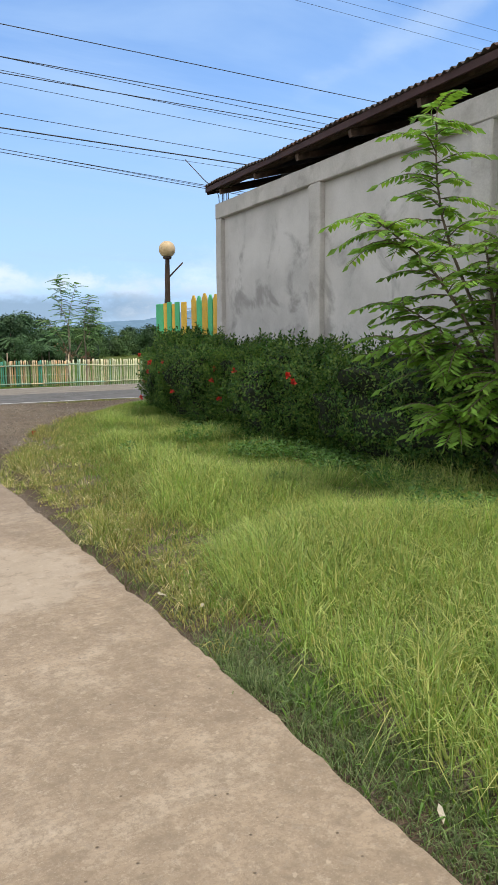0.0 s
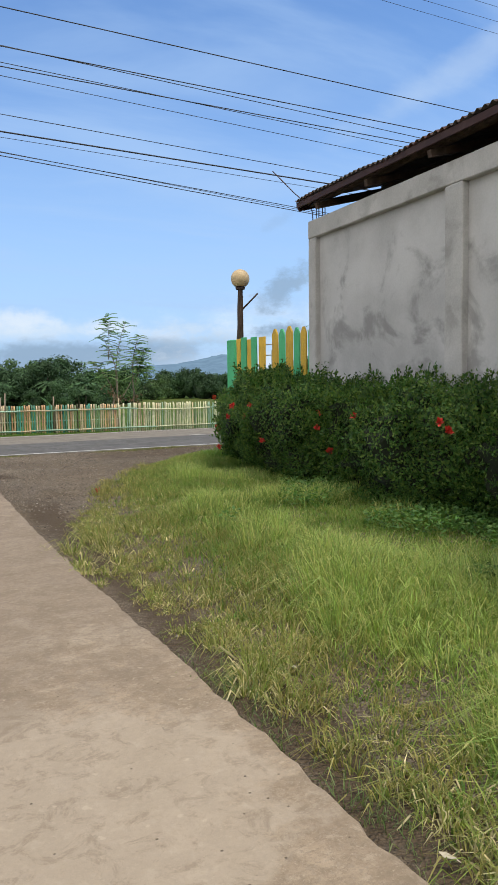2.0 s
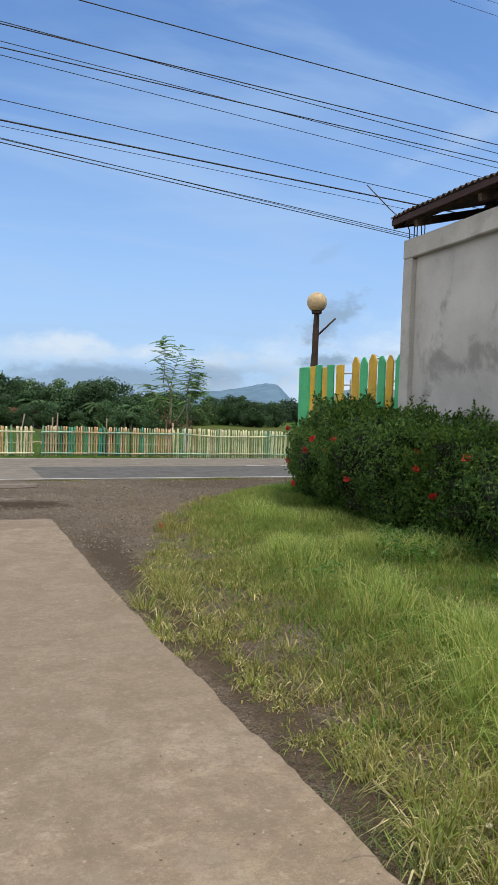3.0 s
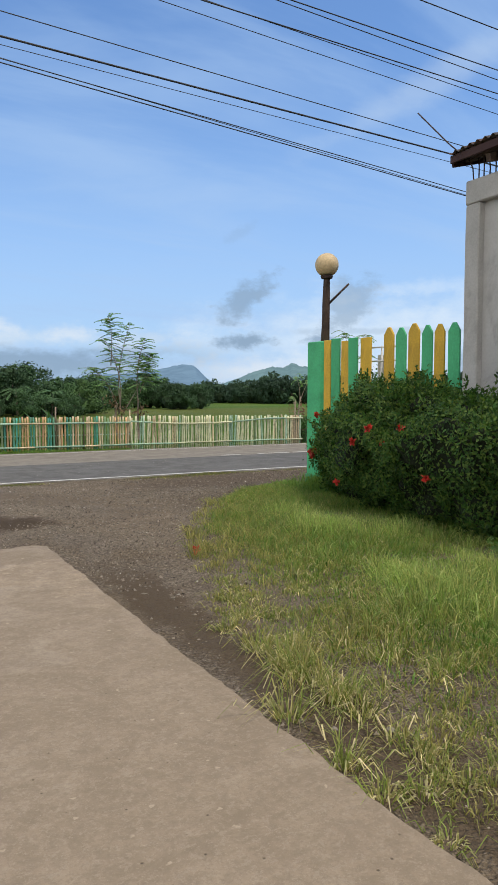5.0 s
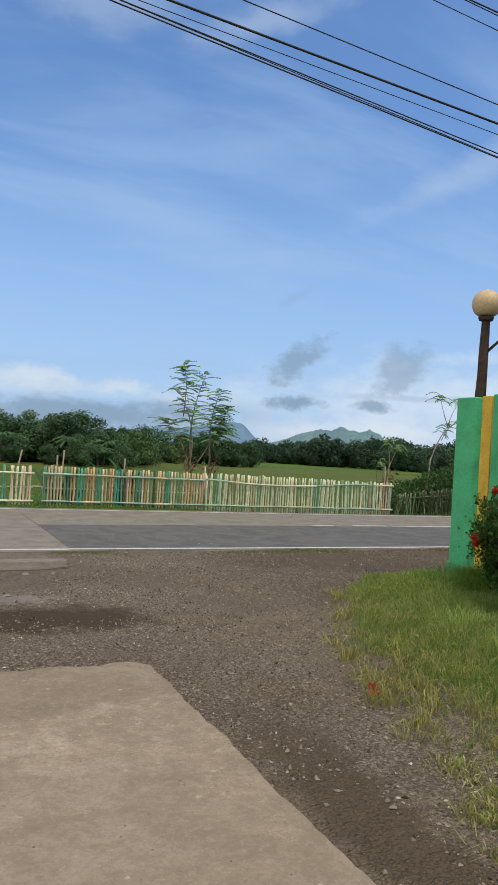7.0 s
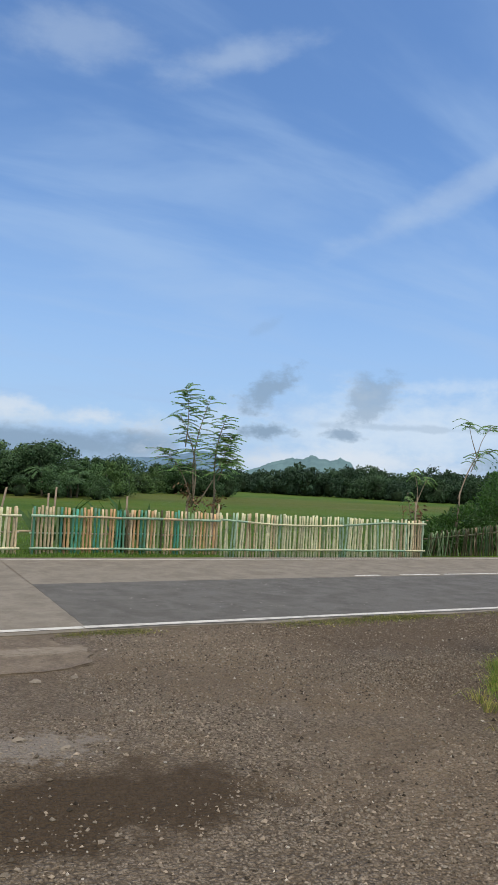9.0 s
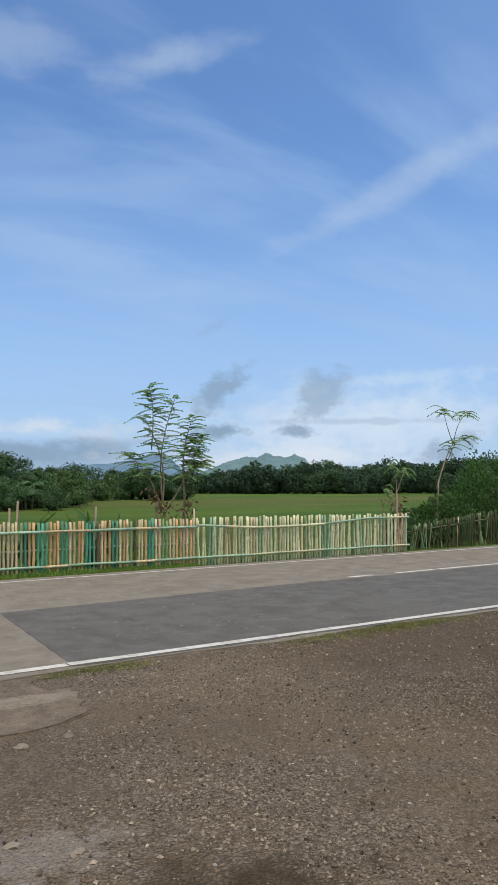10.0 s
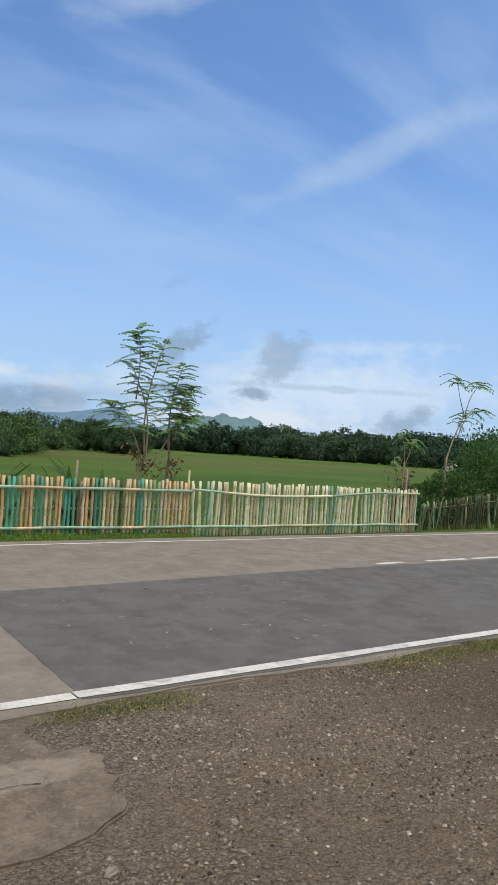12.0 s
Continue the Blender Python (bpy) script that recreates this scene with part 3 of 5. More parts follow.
def build_ground():
    def steps(lo, hi, step, low, high, grow=1.3):
        mid = list(np.arange(lo, hi + 1e-6, step))
        d, p = step, lo
        while p > low:
            d *= grow
            p -= d
            mid.insert(0, p)
        d, p = step, hi
        while p < high:
            d *= grow
            p += d
            mid.append(p)
        return np.array(mid)

    xs, ys = steps(-3, 9, 0.1, -3500, 3500), steps(-1, 26, 0.1, -300, 4300)
    X, Y = np.meshgrid(xs, ys)
    v = np.stack([X, Y, height(X, Y)], -1).reshape(-1, 3)
    nx, ny = len(xs), len(ys)
    i = (np.arange(ny - 1)[:, None] * nx + np.arange(nx - 1)[None]).reshape(-1, 1)
    ob = put("ground", mesh_np("ground", v, i + (0, 1, nx + 1, nx), smooth=True), EARTH)
    tagged(ob, "brown gravelly earth giving way to green rice fields", "ground", kind="structure")


build_ground()


def slab(name, outline, z0, z1, mat, label, category, rough_top=0.0, bevel=0.012):
    """A poured slab: a raised top with a worn, rounded rim."""
    bm = bmesh.new()
    f = bm.faces.new([bm.verts.new((x, y, z0)) for x, y in outline])
    top = bmesh.ops.extrude_face_region(bm, geom=[f])["geom"]
    tv = [g for g in top if isinstance(g, bmesh.types.BMVert)]
    for p in tv:
        p.co.z = z1
    edges = [e for e in bm.edges if e.verts[0] in tv and e.verts[1] in tv]
    bmesh.ops.bevel(bm, geom=edges, offset=bevel, segments=2, affect="EDGES")
    bmesh.ops.recalc_face_normals(bm, faces=bm.faces)
    return tagged(part(name, bm, mat), label, category, kind="structure")


def build_paving():
    r = random.Random(3)
    right = [(float(drive_edge(y)) + r.uniform(-0.003, 0.003) - r.choice((0,) * 10 + (0.008, 0.014)), float(y)) for y in np.arange(-8, 13.7, 0.07)]
    end = [(x, 13.85 + 0.05 * math.sin(4 * x) + r.uniform(-0.03, 0.03)) for x in np.arange(1.80, -2.6, -0.15)]
    left = [(-2.6 + r.uniform(-0.02, 0.02), float(y)) for y in np.arange(13.3, -8, -0.4)]
    slab("driveway", right + end + left, -0.14, 0.0, CONCRETE, "weathered tan concrete driveway with a chipped edge", "driveway")
    key = ((18.32, 2.42), (18.0, 2.41), (17.7, 2.40), (17.45, 2.37), (17.25, 2.30), (17.12, 2.20), (17.03, 2.06), (16.98, 1.86))
    ky = np.linspace(18.32, 16.98, 24)
    rim = [(float(np.interp(-q, [-a for a, b in key], [b for a, b in key])) + r.uniform(-0.05, 0.03), float(q)) for q in ky]
    rim += [(x, 16.97 + 0.04 * math.sin(5 * x) + r.uniform(-0.02, 0.02)) for x in np.arange(1.6, -3.2, -0.25)]
    slab("pavement_apron", rim + [(-3.2, 18.32)], -0.12, 0.004, APRON, "worn concrete apron slab at the roadside", "pavement", bevel=0.010)
    crack, px = [], -3.1
    while px < 2.1:
        crack.append((px, 17.55 + 0.10 * noise.noise(Vector((px * 1.3, 0, 0))) + 0.05 * noise.noise(Vector((px * 5, 3, 0)))))
        px += 0.09
    bm = bmesh.new()
    up = [bm.verts.new((a, b + 0.003 + 0.007 * noise.noise(Vector((a * 9, 1, 0))), 0.0085)) for a, b in crack]
    dn = [bm.verts.new((a, b - 0.002, 0.0085)) for a, b in crack]
    for k in range(len(crack) - 1):
        bm.faces.new((dn[k], dn[k + 1], up[k + 1], up[k]))
    tagged(part("trim_crack", bm, HEDGE_CORE), "dark crack running along the concrete apron", "crack", kind="structure")
    # road: pale concrete with a dark asphalt lane laid on the near half
    far = [(x, 24.42 + 0.015 * math.sin(x)) for x in np.arange(60, -40.1, -1.0)]
    near = [(x, 18.30 + 0.035 * math.sin(2.3 * x) + r.uniform(-0.02, 0.02)) for x in np.arange(-40, 60.1, 0.25)]
    slab("road", near + far, -0.14, 0.012, ROAD_CONC, "pale concrete two-lane road", "road", bevel=0.015)
    lane = [(2.62 + 0.0115 * k + 0.006 * math.sin(9 * k), 18.40 + 0.185 * k) for k in range(1, 16)]
    lane = [(2.61, 18.40)] + lane + [(2.80, 21.36)] + [(x, 21.36 + 0.16 * min(1, (x - 3) / 4) + 0.012 * math.sin(3 * x)) for x in np.arange(3.2, 60, 0.8)]
    lane += [(60, 18.37)]
    lane += [(x, 18.375 + 0.02 * math.sin(4 * x)) for x in np.arange(59.5, 2.8, -0.5)]
    slab("asphalt_lane", lane[::-1], 0.0, 0.0150, ASPHALT, "dark grey asphalt patch over the near lane", "road", bevel=0.001)

    def stripe(name, x0, x1, y, w, z, label, step=0.4):
        xs = np.linspace(x0, x1, max(2, int((x1 - x0) / step) + 1))
        bm = bmesh.new()
        a = [bm.verts.new((x, y + w / 2 + r.uniform(-0.006, 0.006), z)) for x in xs]
        b = [bm.verts.new((x, y - w / 2 + r.uniform(-0.006, 0.006), z)) for x in xs]
        for k in range(len(xs) - 1):
            bm.faces.new((b[k], b[k + 1], a[k + 1], a[k]))
        tagged(part(name, bm, PAINT_WHITE), label, "road marking", kind="structure")

    stripe("edge_line", -40, 2.59, 18.47, 0.105, 0.0165, "white painted line along the road edge")
    stripe("edge_line", 2.60, 60, 18.47, 0.105, 0.0190, "white painted line along the road edge")
    stripe("edge_line", -40, 60, 24.08, 0.07, 0.0165, "white painted line along the far road edge")
    for x0, x1 in ((8.38, 8.9), (9.4, 10.3), (10.42, 24)):
        stripe("centre_line", x0, x1, 21.66, 0.10, 0.0165, "worn white centre line", 0.1)
    # joint between two concrete pours
    for pts in (((2.80, 21.37), (2.95, 24.05)), ((-4.0, 18.6), (-4.0, 24.5))):
        (xa, ya), (xb, yb) = pts
        bm = bmesh.new()
        v = [bm.verts.new((x, y, 0.0165)) for x, y in ((xa - 0.007, ya), (xa + 0.007, ya), (xb + 0.007, yb), (xb - 0.007, yb))]
        bm.faces.new(v)
        tagged(part("trim_joint", bm, APRON), "dark tar joint between concrete slabs", "road joint", kind="structure")


build_paving()

# ---- the building ----
def build_building():
    m = pose(6.34, 12.3, 0, 0, 0, -94.85)
    house = empty("building", m, "grey cement-plastered building with a rusty corrugated roof", "building")
    L, D, top = 20.0, 8.0, 3.86
    # long wall: recessed panels between pilasters, with a beam along the top
    part("wall", box_bm(0.02, L, 0.085, 0.22, -0.3, top - 0.02), PLASTER, house, "stained grey plaster wall panel")
    part("wall", box_bm(0.0, 0.19, 0.245, D, -0.3, top - 0.02), PLASTER, house)
    part("wall", box_bm(L - 0.19, L, 0.245, D, -0.3, top - 0.02), PLASTER, house)
    part("wall", box_bm(0.195, L - 0.195, D - 0.19, D, -0.3, top - 0.02), PLASTER, house)

    def wavy(x0, x1, y0, y1, z0, z1, seed):
        bm = box_bm(x0, x1, y0, y1, z0, z1)
        long_e = [e for e in bm.edges if abs((e.verts[0].co - e.verts[1].co).length - max(x1 - x0, z1 - z0)) < 1e-4]
        bmesh.ops.subdivide_edges(bm, edges=long_e, cuts=int(max(x1 - x0, z1 - z0) / 0.35), use_grid_fill=True)
        e = [e for e in bm.edges if len(e.link_faces) == 2 and e.calc_face_angle(0) > 1]
        bmesh.ops.bevel(bm, geom=e, offset=0.012, segments=1, affect="EDGES")
        for v in bm.verts:
            v.co += noise.noise_vector(v.co * 1.7 + Vector((seed, 0, 0))) * 0.009
        return bm

    beam = part("beam", wavy(0, L, 0.0, 0.24, 3.60, top, 1), PLASTER2, house, "rough cement ring beam")
    for k, (a, b) in enumerate(((0.0, 0.22), (3.30, 3.61), (6.57, 6.87), (9.85, 10.15), (13.1, 13.4), (16.4, 16.7))):
        part("pilaster", wavy(a, b, 0.004, 0.12, -0.3, 3.598, 5 + k), PLASTER2, house)
    # roof: corrugated sheets rising from the eave to a ridge, over rafters and purlins
    xs = np.arange(-0.12, L + 0.3, 0.019)
    slope = math.tan(radians(14))
    v, q = [], []
    cols = (-0.16, 1.2, 2.6, 4.2)
    for x in xs:
        for yy in cols:
            v.append((x, yy, 4.17 + (yy + 0.16) * slope + 0.019 * math.cos(2 * math.pi * x / 0.115) + 0.012 * math.sin(1.9 * x) + 0.008 * math.sin(4.7 * x)))
    nn = len(cols)
    for i in range(len(xs) - 1):
        for j in range(nn - 1):
            q.append((i * nn + j, i * nn + j + 1, (i + 1) * nn + j + 1, (i + 1) * nn + j))
    roof = put("roof", mesh_np("roof", v, q, smooth=True), ROOF, house, label="dark rusty corrugated metal roofing")
    solid = roof.modifiers.new("thickness", "SOLIDIFY")
    solid.thickness = 0.004
    back = mesh_np("roof", [(a, 8.4 - b, c) for a, b, c in v], [f[::-1] for f in q], smooth=True)
    put("roof", back, ROOF, house).modifiers.new("thickness", "SOLIDIFY").thickness = 0.004
    part("fascia", box_bm(-0.11, L, -0.135, -0.105, 4.07, 4.155, 0.004), FASCIA, house, "peeling dark red fascia board")
    part("bargeboard", box_bm(-0.115, -0.09, -0.10, 4.2, 0, 0.10, 0.003), FASCIA, house, m=pose(0, 0, 4.055, 14, 0, 0))
    for yy in (0.10, 1.4, 2.8):
        part("purlin", box_bm(-0.08, L - 0.1, yy - 0.04, yy + 0.04, 0, 0.09, 0.003), DARK_WOOD, house, m=pose(0, 0, 4.045 + (yy + 0.16) * slope))
    for x in np.arange(0.45, L - 0.3, 1.35):
        part("rafter", box_bm(-0.035, 0.035, -0.09, 4.1, 0, 0.085, 0.003), DARK_WOOD, house, m=pose(x, 0, 3.975, 14, 0, 0))
    # dark space under the sheets is closed by the ceiling inside
    part("ceiling", box_bm(0.25, L - 0.25, 0.26, D - 0.25, 3.55, 3.60), DARK_WOOD, house)
    bars = [((0.10, 0.10), 0.30), ((0.19, 0.09), 0.33), ((0.25, 0.12), 0.22), ((0.36, 0.1), 0.25)]
    for (x, y), h in bars:
        me = tubes_mesh("rebar", [([(x, y, 3.8), (x + 0.005, y, 3.86 + h * 0.5), (x - 0.01, y, 3.86 + h)], [0.008] * 3)], 5)
        put("rebar", me, STEEL_RUST, beam)
    bent = [(0.07, 0.06, 3.8), (0.06, 0.05, 4.0), (0.04, 0.02, 4.08), (-0.12, -0.16, 4.30), (-0.34, -0.42, 4.66)]
    put("rebar", tubes_mesh("rebar", [(bent, [0.008] * 5)], 5), STEEL_RUST, beam, label="long bent reinforcing bar")


build_building()


# ---- the painted gate, its post and lamp ----
def board_bm(w, h, t, point):
    bm = bmesh.new()
    prof = [(-w / 2, 0), (w / 2, 0), (w / 2, h - point), (w * 0.14, h), (-w * 0.14, h), (-w / 2, h - point)] if point else \
        [(-w / 2, 0), (w / 2, 0), (w / 2, h), (-w / 2, h)]
    f = bm.faces.new([bm.verts.new((x, 0, z)) for x, z in prof])
    g = bmesh.ops.extrude_face_region(bm, geom=[f])["geom"]
    bmesh.ops.translate(bm, verts=[v for v in g if isinstance(v, bmesh.types.BMVert)], vec=(0, t, 0))
    bmesh.ops.recalc_face_normals(bm, faces=bm.faces)
    bmesh.ops.bevel(bm, geom=list(bm.edges), offset=0.005, segments=1, affect="EDGES")
    return bm


def build_gate():
    g = empty("picket_gate", pose(6.70, 15.45, 0, 0, 0, -90), "tall wooden picket gate painted green and yellow", "gate")
    flat = [(0.145, 0.16, YELLOW), (0.34, 0.20, GREEN), (0.56, 0.20, YELLOW), (0.78, 0.20, GREEN), (1.01, 0.22, YELLOW)]
    tall = [(1.52, 0.19, YELLOW), (1.75, 0.19, GREEN), (1.98, 0.20, YELLOW), (2.22, 0.18, GREEN), (2.44, 0.17, YELLOW), (2.70, 0.19, GREEN)]
    r = random.Random(5)
    for x, w, mat in flat:
        part("board", board_bm(w, 2.20 + r.uniform(-0.02, 0.03), 0.03, 0), mat, g, m=pose(x, -0.015, 0.06, r.uniform(-0.8, 0.8), r.uniform(-0.4, 0.4), 0))
    for x, w, mat in tall:
        part("board", board_bm(w, 2.30 + r.uniform(-0.02, 0.03), 0.03, 0.10), mat, g, m=pose(x, -0.015, 0.06, 0, r.uniform(-0.4, 0.4), 0))
    for z in (0.45, 1.55):
        part("crossbar", box_bm(0.02, 1.14, 0.018, 0.06, z, z + 0.09, 0.004), GREEN, g)
        part("crossbar", box_bm(1.40, 2.82, 0.018, 0.06, z, z + 0.09, 0.004), GREEN, g)
    # steel frame of a gate leaf seen in the gap
    for z in (1.93, 2.12):
        put("steel_rail", tubes_mesh("steel_rail", [([(1.02, 0.09, z), (1.7, 0.09, z)], [0.011, 0.011])], 6), WHITE_STEEL, g)
    for x in (1.22, 1.36):
        put("steel_bar", tubes_mesh("steel_bar", [([(x, 0.12, 0.2), (x, 0.12, 2.14)], [0.014, 0.014])], 6), WHITE_STEEL, g)
    part("steel_plate", box_bm(1.10, 1.42, 0.15, 0.16, 0.3, 2.02, 0.002), WHITE_STEEL, g, "pale sheet steel panel")

    p = empty("gate_post", pose(6.86, 15.66, 0), "square concrete gate post painted bright green", "gate post")
    bm = box_bm(-0.17, 0.17, -0.17, 0.17, -0.25, 2.27, 0.012)
    part("shaft", bm, GREEN, p)
    part("base", box_bm(-0.19, 0.19, -0.19, 0.19, -0.25, 0.22, 0.015), GREEN, p)
    lamp = empty("post_lamp", pose(6.88, 15.62, 2.27), "cream globe lamp on a dark weathered timber", "lamp")
    pole = [(0.0, 0.03, -0.01), (0.012, 0.028, 0.3), (0.02, 0.02, 0.6), (0.03, 0.02, 0.98)]
    bm = bmesh.new()
    rings = []
    for x, y, z in pole:
        rings.append([bm.verts.new((x + sx * 0.038 + 0.006 * math.sin(9 * z + sx), y + sy * 0.038, z)) for sx, sy in ((-1, -1), (-0.2, -1.15), (1, -1), (1, 1), (-1, 1))])
    for a, b in zip(rings, rings[1:]):
        for k in range(5):
            bm.faces.new((a[k], a[(k + 1) % 5], b[(k + 1) % 5], b[k]))
    bm.faces.new(rings[-1])
    bm.faces.new(rings[0][::-1])
    mast = part("pole", bm, DARK_WOOD, lamp)
    part("slat", box_bm(0.046, 0.068, -0.02, 0.03, -0.005, 0.86, 0.004), DARK_WOOD, mast)
    put("bracket", tubes_mesh("bracket", [([(0.06, -0.01, 0.60), (0.32, -0.16, 0.90)], [0.018, 0.016])], 6), STEEL_RUST, mast)
    bm = bmesh.new()
    bmesh.ops.create_cone(bm, cap_ends=True, segments=20, radius1=0.085, radius2=0.10, depth=0.05, matrix=Matrix.Translation((0.03, 0.02, 1.0)))
    bmesh.ops.bevel(bm, geom=[e for e in bm.edges if abs(e.verts[0].co.z - e.verts[1].co.z) < 1e-4], offset=0.008, segments=1, affect="EDGES")
    part("collar", bm, STEEL_RUST, mast)
    bm = bmesh.new()
    bmesh.ops.create_uvsphere(bm, u_segments=32, v_segments=20, radius=0.182, matrix=Matrix.Translation((0.03, 0.02, 1.185)))
    for v in bm.verts:
        if v.co.z < 1.04:
            v.co.z = 1.04 + (v.co.z - 1.04) * 0.3
    part("globe", bm, GLOBE, lamp, smooth=True)


build_gate()


# ---- hedge ----
def lump(p, k):
    return noise.noise(Vector(p) * k)


def flower_mesh(r, petals, size):
    """Petals that spread from one point."""
    d = r.normal(size=(petals, 3)) + (-0.6, -0.5, 0.5)
    d /= np.linalg.norm(d, axis=1, keepdims=True)
    sd = np.cross(d, r.normal(size=(petals, 3)))
    sd /= np.linalg.norm(sd, axis=1, keepdims=True)
    L = r.uniform(0.5, 1.0, (petals, 1)) * size
    v = np.concatenate([[(0, 0, 0)], np.stack([d * L * 0.6 + sd * L * 0.28, d * L, d * L * 0.6 - sd * L * 0.28], 1).reshape(-1, 3)])
    i = 1 + 3 * np.arange(petals)
    o = np.zeros(petals, int)
    return mesh_np("flower", v, np.stack([o, i, i + 1, i + 2], 1))


def build_bush(name, cx, cy, rx, ry, zt, seed, leaves, label, flowers, turn=0, taper=0.0):
    b = empty(name, pose(cx, cy, float(height(cx, cy)) - 0.02, 0, 0, turn), label, "bush", "hedge along the wall")
    r = np.random.default_rng(seed)

    def shell(u, fac):
        """A boxy rounded body, lumpy all over."""
        pw = np.sign(u) * np.abs(u) ** 0.80
        w = np.array([1 + 0.40 * lump((a * 2.6 + seed, c * 2.6, e * 2.6), 1.0) + 0.26 * lump((a * 5.5 + seed, c * 5.5, e * 5.5), 1.0) for a, c, e in u])
        s = pw * (rx, ry, zt * 0.52) * (w * fac)[:, None]
        s[:, 2] += zt * 0.50
        s[:, 2] *= 1 - taper * smooth(0.0, 1.0, s[:, 1] / ry)
        s[:, :2] *= (0.80 + 0.20 * smooth(0.0, 0.55 * zt, s[:, 2]))[:, None]
        s[:, 2] = np.maximum(s[:, 2], 0.01)
        return s

    # Filler body blocks the view through; its dark colour stands for inner shade.
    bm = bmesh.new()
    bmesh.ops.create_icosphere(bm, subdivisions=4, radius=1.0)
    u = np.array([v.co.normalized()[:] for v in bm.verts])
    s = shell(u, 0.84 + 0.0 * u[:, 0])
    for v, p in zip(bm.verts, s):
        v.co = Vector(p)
    part("core", bm, HEDGE_CORE, b, "solid core coloured dark for the shade inside the bush")
    n = leaves
    u = r.normal(size=(n, 3))
    u /= np.linalg.norm(u, axis=1, keepdims=True)
    p = shell(u, r.uniform(0.84, 1.06, n) + r.uniform(0, 0.14, n) * (r.uniform(size=n) > 0.90))
    d = np.cross(u, r.normal(size=(n, 3))) + r.normal(size=(n, 3)) * 0.45 + u * 0.35 + (0, 0, 0.25)
    sd = np.cross(u, d) + r.normal(size=(n, 3)) * 0.35
    # short upright sprigs break the outline
    k = n // 55
    c = r.normal(size=(k, 3)) + (0, 0, 0.5)
    c /= np.linalg.norm(c, axis=1, keepdims=True)
    root = np.repeat(shell(c, r.uniform(0.9, 1.0, k)), 16, 0)
    way = np.repeat(c * 0.7 + r.normal(size=(k, 3)) * 0.3 + (0, 0, 0.75), 16, 0)
    root = root + way * (r.uniform(0, 0.11, len(root)) * np.repeat(r.uniform(0.5, 1.2, k), 16))[:, None]
    p = np.concatenate([p, root])
    d = np.concatenate([d, way * 0.6 + r.normal(size=(len(root), 3)) * 0.7])
    sd = np.concatenate([sd, r.normal(size=(len(root), 3))])
    n = len(p)
    v, t = leaf_quads(p, d, sd, r.uniform(0.032, 0.062, n), r.uniform(0.017, 0.029, n))
    leaves_ob = put("foliage", mesh_np("foliage", v, tris=t), LEAF_HEDGE, b, label="small glossy dark green leaves")
    for side, up, out in flowers:
        d = np.array([(-1.0, side, up)]) / math.sqrt(1 + side * side + up * up)
        f = shell(d, np.array([out]))[0]
        me = flower_mesh(r, 34, 0.065)
        me.transform(Matrix.Translation(Vector(f)))
        put("flower", me, FLOWER, leaves_ob, label="cluster of small red flowers")


build_bush("hedge_bush", 6.12, 13.45, 0.62, 1.42, 1.50, 11, 46000, "dense dark green clipped hedge bush with red flowers",
           [(0.9, 0.35, 1.10), (0.62, 0.12, 1.08), (0.55, 0.16, 1.1), (0.1, 0.4, 1.06), (-0.5, 0.1, 1.08), (-0.9, 0.3, 1.08), (-0.3, -0.25, 1.1)], -20, 0.46)
build_bush("hedge_bush", 5.76, 11.35, 0.62, 1.35, 1.42, 23, 38000, "dense dark green clipped hedge bush with red flowers",
           [(-0.8, 0.1, 1.1), (-0.9, 0.45, 1.08), (0.4, 0.4, 1.1), (0.1, -0.1, 1.08), (0.9, 0.2, 1.08)])
build_bush("hedge_bush", 5.60, 8.85, 0.62, 1.45, 1.30, 37, 38000, "dense dark green clipped hedge bush with red flowers",
           [(0.8, -0.1, 1.08), (-0.6, 0.4, 1.1), (-0.7, 0.3, 1.1), (0.3, 0.5, 1.08)])
build_bush("hedge_bush", 5.45, 6.2, 0.60, 1.50, 1.22, 41, 22000, "dense dark green clipped hedge bush beside a sapling", [])
build_bush("hedge_bush", 5.30, 3.6, 0.60, 1.45, 1.25, 53, 9000, "dense dark green clipped hedge bush", [])


# ---- feathery trees ----
def fronds(base, direction, length, pairs, leaf, r, droop=0.35, width=0.42):
    """Pinnate leaves: stalks that arch over, with leaflets in pairs. Returns leaf arrays and stalk lines."""
    P, A, S, Ln, Wd, stalks = [], [], [], [], [], []
    for b, d, L in zip(base, direction, length):
        d = Vector(d).normalized()
        side = d.cross(Vector((0, 0, 1)))
        side = side.normalized() if side.length > 0.05 else Vector((1, 0, 0))
        pts = []
        for k in range(pairs + 2):
            s = k / (pairs + 1)
            pts.append(Vector(b) + d * L * s + Vector((0, 0, -droop * L * s * s)))
        stalks.append((pts[:: max(1, pairs // 3)], None))
        for k in range(1, pairs + 2):
            t = (pts[k] - pts[k - 1]).normalized()
            for sg in ((-1, 1) if k <= pairs else (0,)):
                a = (side * sg * 1.0 + t * 0.55 + Vector((0, 0, -0.25 - 0.2 * r.random()))).normalized() if sg else t
                P.append(pts[k][:])
                A.append(a[:])
                S.append((t + Vector((0, 0, 0.25 * r.uniform(-1, 1))))[:])
                Ln.append(leaf * r.uniform(0.75, 1.15))
                Wd.append(leaf * width * r.uniform(0.8, 1.15))
    return [np.array(z) for z in (P, A, S, Ln, Wd)], stalks


def limb(a, b, n, bend, r):
    a, b = Vector(a), Vector(b)
    off = Vector((r.uniform(-1, 1), r.uniform(-1, 1), r.uniform(-0.3, 1))) * bend
    return [a.lerp(b, i / n) + off * math.sin(math.pi * i / n) for i in range(n + 1)]


